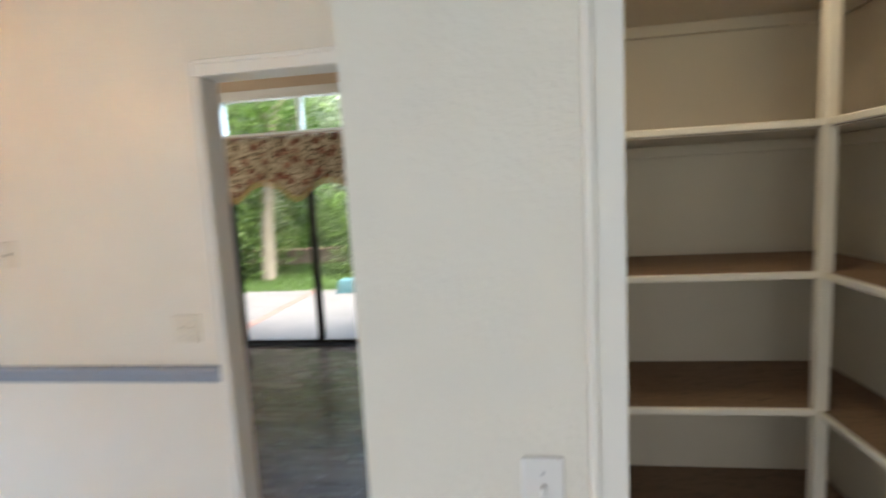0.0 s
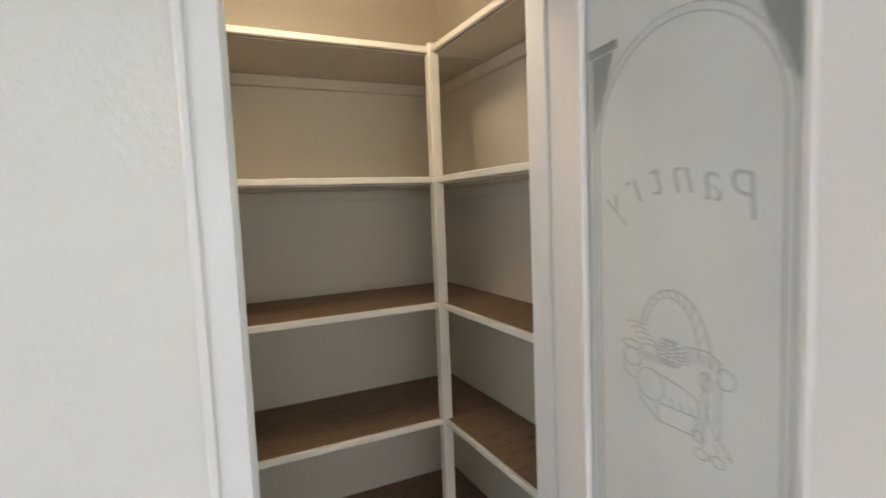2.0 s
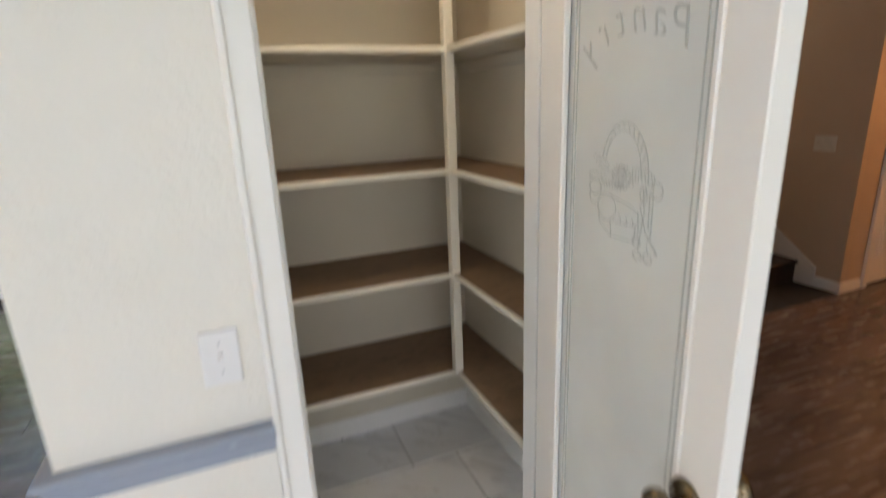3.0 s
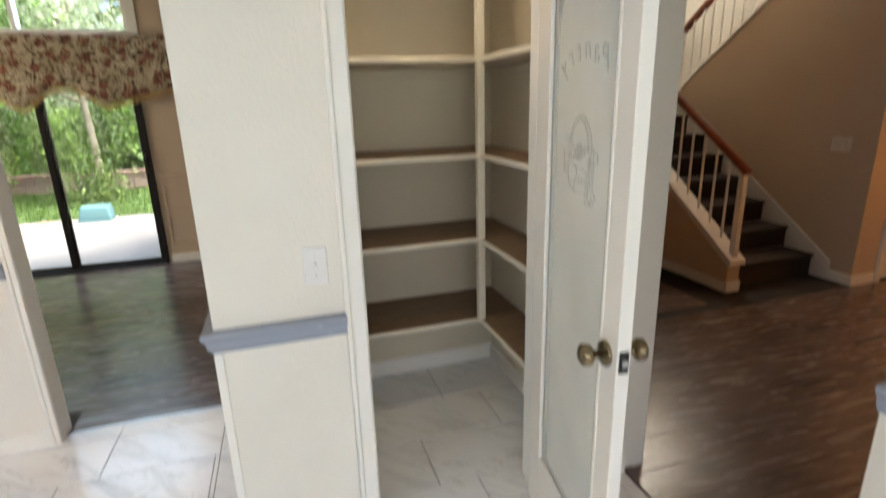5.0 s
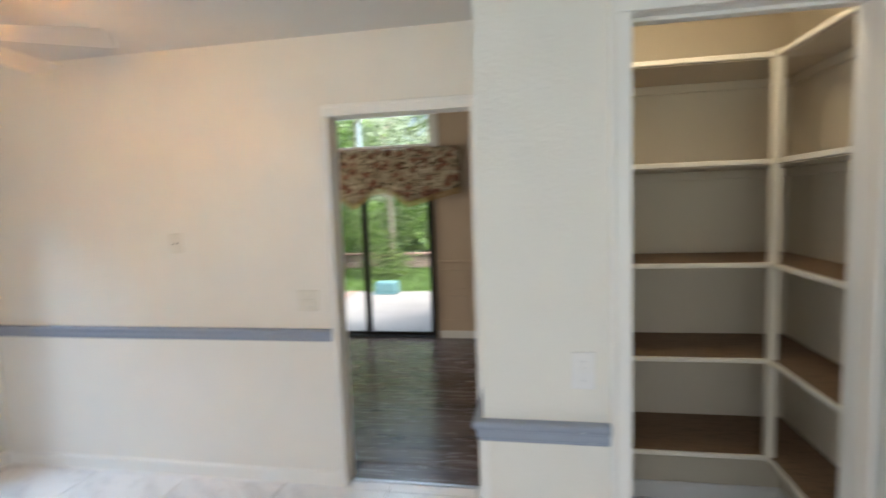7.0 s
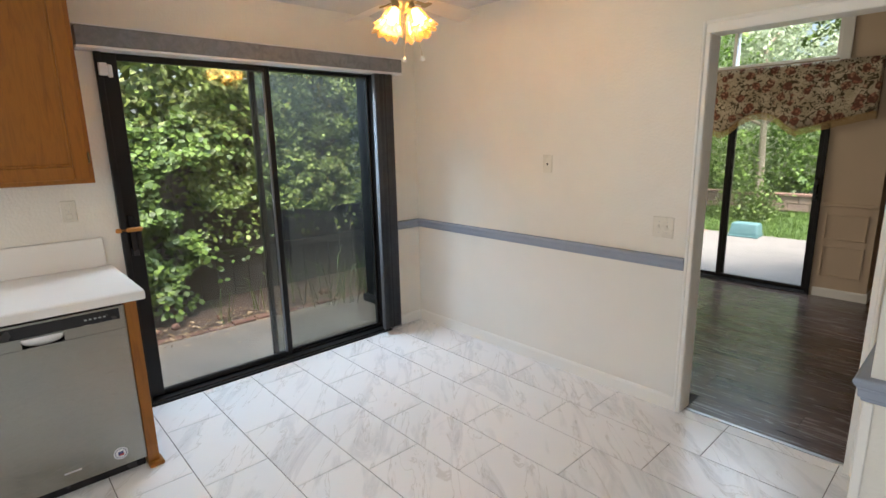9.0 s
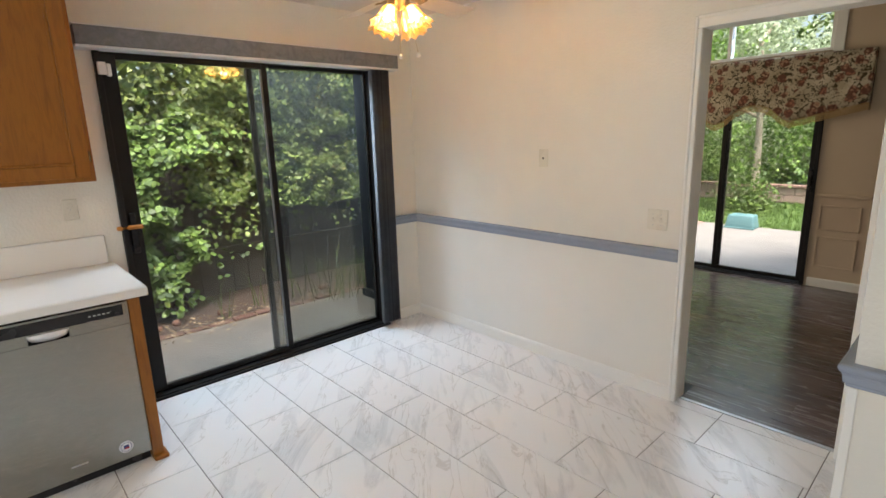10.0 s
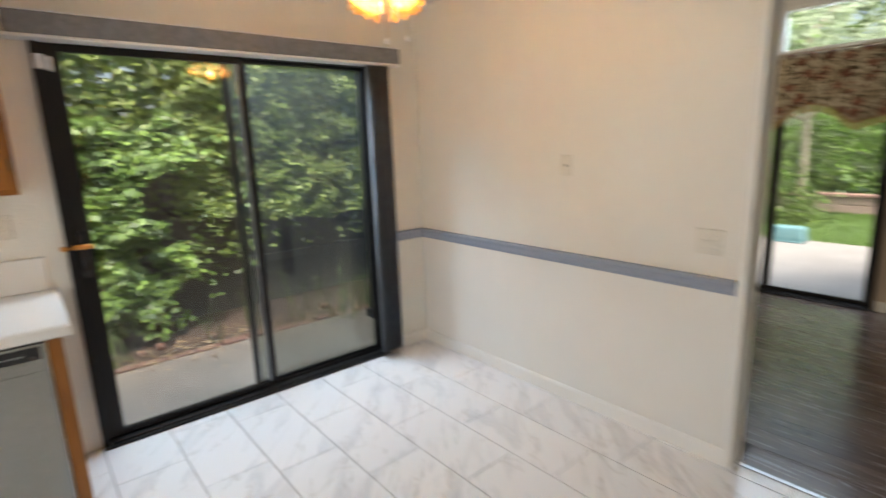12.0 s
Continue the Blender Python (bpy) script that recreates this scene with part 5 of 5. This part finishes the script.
def foliage(name, label, count, place, size, mat, category, curl=0.35, slim=0.62):
    """Many small folded leaves; place() gives a point and the way that the leaf tends to face."""
    verts, faces = [], []
    for _ in range(count):
        p, face = place()
        s = size * random.uniform(0.6, 1.35)
        n = (Vector(face) + Vector((random.gauss(0, 0.6), random.gauss(0, 0.6), random.gauss(0, 0.5) + 0.25))).normalized()
        t = n.orthogonal().normalized()
        t = Matrix.Rotation(random.uniform(0, 6.283), 3, n) @ t
        b = n.cross(t)
        i = len(verts)
        p = Vector(p)
        d = n * s * curl
        w = b * s * slim * 0.5
        verts += [p - t * s * 0.5, p + w - t * s * 0.12 - d * 0.3, p + t * s * 0.5 - d, p - w - t * s * 0.12 - d * 0.3, p + w * 0.7 + t * s * 0.22 - d * 0.6, p - w * 0.7 + t * s * 0.22 - d * 0.6]
        faces += [(i, i + 1, i + 4, i + 2), (i, i + 2, i + 5, i + 3)]
    me = bpy.data.meshes.new(name)
    me.from_pydata([tuple(v) for v in verts], [], faces)
    me.materials.append(mat)
    ob = new(name, me)
    return tagged(ob, label, category, kind="stuff")


HX = -5.55


def vine_at():
    """Broad leaves in overlapping sprays that hang out over the path, with dark hollows between them."""
    while True:
        y, z = random.uniform(-3.2, 1.3), random.uniform(0.0, 2.85)
        k = noise.noise(Vector((y * 1.5, z * 1.7, 3.0)))
        fine = noise.noise(Vector((y * 4.2, z * 5.0, 9.0)))
        if y > 0.70 + 0.12 * k and random.random() < 0.97:
            continue
        hollow = ((y - 0.58) / 0.25) ** 2 + ((z - 1.16) / 0.21) ** 2
        if hollow < 1.0 + 0.5 * fine:
            continue
        if z < 0.12 + 0.25 * max(0.0, y) and random.random() < 0.85:
            continue
        if k + 0.5 * fine < -0.12 and random.random() < 0.92:
            continue
        out = 0.34 * k + 0.16 * fine
        return (HX - 0.10 + out + random.uniform(-0.16, 0.05), y, z), (0.8, 0, 0.65)


def hedge_at():
    while True:
        y, z = random.uniform(0.3, 4.6), random.uniform(0.55, 2.85)
        k = noise.noise(Vector((y * 1.6, z * 1.1, 7.0)))
        fine = noise.noise(Vector((y * 5.0, z * 5.0, 2.0)))
        if y < 0.68 + 0.15 * k and random.random() < 0.95:
            continue
        if z < 0.86 + 0.22 * k and random.random() < 0.95:
            continue
        if fine + 0.4 * k < -0.15 and random.random() < 0.8:
            continue
        return (HX - 0.18 + 0.22 * k + 0.10 * fine + random.uniform(-0.2, 0.05), y, z), (1, 0, 0.5)


foliage("hedge_vine", "broad-leaved green vine over the side fence", 33000, vine_at, 0.062, LEAF, "hedge", 0.25, 0.82)
foliage("hedge_clipped", "dense small-leaved green hedge beside the path", 46000, hedge_at, 0.052, LEAF_SMALL, "hedge", 0.3, 0.66)
# hedge behind the first layer so that no sky shows through
foliage("hedge_behind", "dark hedge mass behind the fence", 22000, lambda: ((HX - 0.95 + random.uniform(-0.6, 0.2), random.uniform(-5, 4.6), random.uniform(1.2, 2.9)), (1, 0, 0.3)), 0.12, LEAF_SMALL, "hedge")
fence = thing("wooden_fence", (HX - 0.55, 0, G), "weathered dark wooden board fence behind the vine", "fence")
for i in range(60):
    y = -5.0 + i * 0.17
    part("board", boxes(((HX - 0.58, y, G), (HX - 0.555, y + 0.1675, 1.75 + random.uniform(-0.02, 0.02))), bevel=0.003), FENCE_WOOD, fence)
for z in (0.35, 1.45):
    part("fence_rail", boxes(((HX - 0.553, -5.0, z), (HX - 0.51, 5.2, z + 0.09)), bevel=0.004), FENCE_WOOD, fence)


def blade_clump(name, label, spots, length, mat, per=26, spread=0.10, category="plant"):
    verts, faces = [], []
    for x, y, z in spots:
        for _ in range(per):
            a, l = random.uniform(0, 6.283), length * random.uniform(0.5, 1.1)
            lean = random.uniform(0.15, 1.0)
            o = Vector((x + random.gauss(0, spread * 0.4), y + random.gauss(0, spread * 0.4), z))
            d = Vector((math.cos(a), math.sin(a), 0))
            s = Vector((-d.y, d.x, 0)) * 0.004
            p1 = o + d * lean * l * 0.35 + Vector((0, 0, l * 0.65))
            p2 = o + d * lean * l + Vector((0, 0, l * (0.95 - lean * 0.4)))
            i = len(verts)
            verts += [o - s, o + s, p1 - s * 0.8, p1 + s * 0.8, p2]
            faces += [(i, i + 1, i + 3, i + 2), (i + 2, i + 3, i + 4)]
    me = bpy.data.meshes.new(name)
    me.from_pydata([tuple(v) for v in verts], [], faces)
    me.materials.append(mat)
    return tagged(new(name, me), label, category, kind="stuff")


blade_clump("strappy_plants", "strappy green leaves beside the path", [(-5.3, 0.05, -0.08), (-5.25, -0.05, -0.08), (-5.22, 0.72, -0.08), (-5.35, -0.3, -0.08), (-5.4, 1.1, -0.08)], 0.46, REED, 9, 0.1)
blade_clump("strappy_plants", "tall strappy green plants at the edge of the path", [(-5.0, 1.72, -0.08), (-4.95, 1.95, -0.08), (-5.15, 1.85, -0.08), (-5.2, 2.2, -0.08), (-5.25, 1.5, -0.08)], 0.66, REED, 12, 0.2)
bed = thing("brick_edging", (-5.12, 0, PAT), "row of old red bricks along the path", "edging")
for i in range(44):
    y = -4.0 + i * 0.215
    part("brick", boxes(((-5.20, y, -0.2), (-5.105, y + 0.205, PAT - 0.004 + random.uniform(-0.010, 0.008))), bevel=0.006), BRICK_OLD, bed)
# a few stones and dry leaves on the mulch
for i in range(7):
    x, y, r = random.uniform(-5.45, -5.2), random.uniform(-0.2, 2.0), random.uniform(0.018, 0.045)
    bm = bmesh.new()
    bmesh.ops.create_icosphere(bm, subdivisions=2, radius=r, matrix=Matrix.Translation((x, y, G + 0.06 + r * 0.5)))
    for v in bm.verts:
        v.co += Vector((1, 1, 0.6)) * 0.25 * r * noise.noise(v.co * 40)
    ob = new("stone", mesh_of("stone", bm, BRICK_OLD, True))
    tagged(ob, "small rough stone lying on the mulch", "stone", "stones on the mulch")

# dry leaves and bark chips, mostly on the mulch and the brick edge
foliage("leaf_litter", "pale dry leaves and bark chips on the mulch", 900, lambda: ((-5.25 + random.gauss(0, 0.14) if random.random() < 0.9 else random.uniform(-5.0, -4.3), random.uniform(-1.2, 2.4), G + 0.075 + 0.004 * random.random()) if random.random() < 0.82 else (random.uniform(-5.2, -4.9), random.uniform(-1.0, 2.2), PAT + 0.004), (0, 0, 3)), 0.032, LITTER, "leaf litter", 0.2, 0.6)

# back garden: brick band in the patio, lawn, block wall, shrubs and trees
band = thing("brick_band", (-3.91, 6.7, PAT), "band of red bricks set in the patio", "brick band")
for i in range(15):
    y = FAR + 0.16 + i * 0.214
    part("brick", boxes(((-3.985, y, -0.25), (-3.835, y + 0.204, PAT + 0.003)), bevel=0.004), BRICK, band)


def lawn():
    spots = [(random.uniform(-9, -1.3), 8.4 + 3.9 * random.random(), G - 0.02) for _ in range(6500)]
    return blade_clump("lawn_grass", "patchy green lawn behind the patio", spots, 0.10, BLADE, 3, 0.05, "grass")


lawn()
gw = thing("garden_wall", (-3.5, 12.3, G), "low pinkish block garden wall behind the lawn", "garden wall")
part("footing", boxes(((-10, 12.34, G - 0.1), (1.5, 12.46, 0.188))), MORTAR, gw)
blk = None
for r in range(2):
    for i in range(27):
        x = -9.8 + i * 0.41 + (0.205 if r % 2 else 0)
        z = G + 0.005 + r * 0.165
        if blk is None:
            blk = mesh_of("block", boxes(((0, -0.015, 0), (0.395, 0.13, 0.153)), bevel=0.008), BRICK_PALE)
        ob = new("block", blk)
        ob.parent = gw
        ob.location = Vector((x, 12.32, z)) - BASE[gw]
cap = mesh_of("cap_brick", boxes(((0, -0.05, 0), (0.205, 0.15, 0.06)), bevel=0.008), BRICK)
for i in range(52):
    ob = new("cap_brick", cap)
    ob.parent = gw
    ob.location = Vector((-9.8 + i * 0.215, 12.32, 0.190)) - BASE[gw]

# teal tub upside down on the edge of the patio
th = thing("plastic_tub", (-3.2, 8.2, PAT), "faded teal plastic step tub on the patio edge", "tub")
bm = bmesh.new()
lo = [(-0.215, -0.15), (0.215, -0.15), (0.215, 0.15), (-0.215, 0.15)]
a = [bm.verts.new((-3.2 + x, 8.2 + y, PAT)) for x, y in lo]
b = [bm.verts.new((-3.2 + x * 0.86, 8.2 + y * 0.8, PAT + 0.22)) for x, y in lo]
bm.faces.new(a[::-1])
bm.faces.new(b)
for i in range(4):
    bm.faces.new((a[i], a[(i + 1) % 4], b[(i + 1) % 4], b[i]))
finish(bm)
bmesh.ops.bevel(bm, geom=bm.edges[:], offset=0.025, segments=3, affect="EDGES", profile=0.5)
part("body", bm, TEAL, th, smooth=True)
part("rim", boxes(((-3.425, 8.035, PAT + 0.001), (-2.975, 8.049, PAT + 0.03)), bevel=0.006), TEAL, th)


def shrub_at(x0, x1, y0, y1, z0, z1, gap=-0.1, s=0.7):
    def f():
        while True:
            p = Vector((random.uniform(x0, x1), random.uniform(y0, y1), random.uniform(z0, z1)))
            if noise.noise(p * s) > gap:
                return p, (0, -1, 0.5)
    return f


foliage("shrubs_behind_wall", "bright green leafy shrubs behind the garden wall", 26000, shrub_at(-10, 2, 12.55, 13.8, 0.0, 2.95, -0.12, 0.9), 0.085, LEAF_TREE, "shrub")
foliage("shrubs_far", "tall mixed green trees behind the garden", 28000, shrub_at(-11, 2, 13.8, 15.8, 0.5, 5.4, -0.25, 0.6), 0.10, LEAF_PALE, "trees")
foliage("shrubs_far_dark", "deep green trees behind the garden", 7500, shrub_at(-15, 6, 16, 17.5, 0.0, 5.8, -0.6, 0.5), 0.34, LEAF, "trees")
foliage("shrubs_west", "dark green shrubs at the side of the back garden", 9000, shrub_at(-9.5, -5.6, 8.6, 12.0, 0.0, 4.0, -0.1, 0.8), 0.11, LEAF, "shrub")


def tree(name, label, x, y, height, r, lean, mat, crown_n, crown_r, leaf):
    th = thing(name, (x, y, G), label, "tree")
    bm = bmesh.new()
    pts = [Vector((x + lean * f * f, y + 0.05 * math.sin(4 * f), G - 0.1 + height * f)) for f in [i / 7 for i in range(8)]]
    for i, (p, q) in enumerate(zip(pts, pts[1:])):
        rod(bm, p, q + (q - p) * 0.03, r * (1 - 0.08 * i), r * (1 - 0.08 * (i + 1)), 12, False)
    tips = []
    for k in range(7):
        p = pts[4 + k % 4]
        a = 2.4 * k
        q = p + Vector((math.cos(a) * crown_r * 0.7, math.sin(a) * crown_r * 0.5, crown_r * random.uniform(0.3, 0.8)))
        rod(bm, p, q, r * 0.45, r * 0.12, 8, False)
        tips.append(q)
    part("trunk", bm, mat, th, "pale smooth trunk and limbs", smooth=True)

    def at():
        c = random.choice(tips)
        v = Vector((random.gauss(0, 1), random.gauss(0, 1), random.gauss(0, 0.8)))
        return c + v * crown_r * 0.33, v
    cr = foliage("crown", "", crown_n, at, 0.075, leaf, "")
    for k in ("label", "category", "kind"):
        if k in cr:
            del cr[k]
    cr.parent = th
    cr.location = -Vector((x, y, G))
    return th


tree("garden_tree", "slim pale-trunked garden tree with bright leaves", -3.85, 10.9, 3.4, 0.085, -0.12, BARK, 6000, 1.3, LEAF_PALE)
tree("garden_tree", "pale-barked forked tree at the side of the lawn", -5.7, 10.2, 3.6, 0.16, 0.5, BARK, 5500, 1.4, LEAF_TREE)
foliage("shrub_under_tree", "leafy green shrub round the foot of the slim tree", 900, lambda: ((-3.9 + random.gauss(0, 0.28), 10.6 + random.gauss(0, 0.2), G + abs(random.gauss(0, 0.5))), (0, -1, 0.4)), 0.07, LEAF, "shrub")
blade_clump("shrub_at_tree", "tufted plant round the foot of the tree", [(-3.95 + random.gauss(0, 0.2), 10.75 + random.gauss(0, 0.12), G) for _ in range(12)], 0.75, BLADE, 16, 0.14)

# ---- floor pieces ----
TILE_X, TILE_Y = 0.6155, 0.311
tile_me = mesh_of("tile", boxes(((0.002, 0.002, -0.006), (TILE_X - 0.002, TILE_Y - 0.002, 0.0)), bevel=0.0012), MARBLE)
cut_meshes = {}


def tile_piece(x0, x1, y0, y1):
    key = (round(x1 - x0, 4), round(y1 - y0, 4))
    full = (round(TILE_X, 4), round(TILE_Y, 4))
    if key == full:
        me = tile_me
    else:
        if key not in cut_meshes:
            cut_meshes[key] = mesh_of("tile", boxes(((0.002, 0.002, -0.006), (x1 - x0 - 0.002, y1 - y0 - 0.002, 0.0)), bevel=0.0012), MARBLE)
        me = cut_meshes[key]
    ob = new("tile", me)
    ob.parent = floor
    ob.location = (x0, y0, 0)


def lay(xa, xb, ya, yb, y_joint, joints):
    """Rows of tiles cut to a rectangle; joints gives the place of one upright joint for each row downwards from y_joint."""
    k = 0
    y = y_joint
    while y < yb:
        y += TILE_Y
        k -= 1
    while y > ya:
        lo, hi = max(ya, y - TILE_Y), min(yb, y)
        j = joints[k] if 0 <= k < len(joints) else joints[k % len(joints)] + 0.205 * (k // len(joints))
        x = j - math.ceil((j - xa) / TILE_X) * TILE_X
        while x < xb:
            a, b = max(xa, x), min(xb, x + TILE_X)
            if b - a > 0.012 and hi - lo > 0.012:
                tile_piece(a, b, lo, hi)
            x += TILE_X
        y -= TILE_Y
        k += 1


JOINTS = [-1.34, -1.49, -1.745, -1.48, -1.785, -1.91, -1.60, -1.75]
lay(WX + 0.003, -0.8545, -2.2, 1.99, 1.905, JOINTS)
lay(-0.8545, -0.692, PY, 1.99, 1.905, [-0.73, -0.73 - 0.154])
lay(-0.8545, RX - 0.002, -2.2, PY - 0.001, 1.905 - 3 * TILE_Y, [-0.5, -0.3, -0.62, -0.4])
lay(-0.568, 0.663, PY, 2.037, 2.006, [0.243, -0.17, 0.035, 0.2])

plank_cache = {}


def plank_floor(xa, xb, ya, yb, w=0.182, l=1.22):
    r = 0
    y = ya
    while y < yb - 0.01:
        h = min(w, yb - y)
        x = xa - (r * 0.437 % 1.0) * l
        while x < xb:
            a, b = max(xa, x), min(xb, x + l)
            if b - a > 0.02:
                key = (round(b - a, 3), round(h, 3))
                if key not in plank_cache:
                    plank_cache[key] = mesh_of("plank", boxes(((0.0008, 0.0008, -0.006), (b - a - 0.0008, h - 0.0008, 0.0)), bevel=0.001), PLANK)
                ob = new("plank", plank_cache[key])
                ob.parent = floor_wood
                ob.location = (a, y, 0)
            x += l
        y += w
        r += 1


plank_floor(-4.74, 2.5, 2.21, FAR - 0.008)
plank_floor(-1.215, 2.5, FAR - 0.007, 5.99)
plank_floor(RX + 0.046, 5.99, -1.5, 2.11)
plank_floor(-1.582, -0.833, 2.011, 2.209)
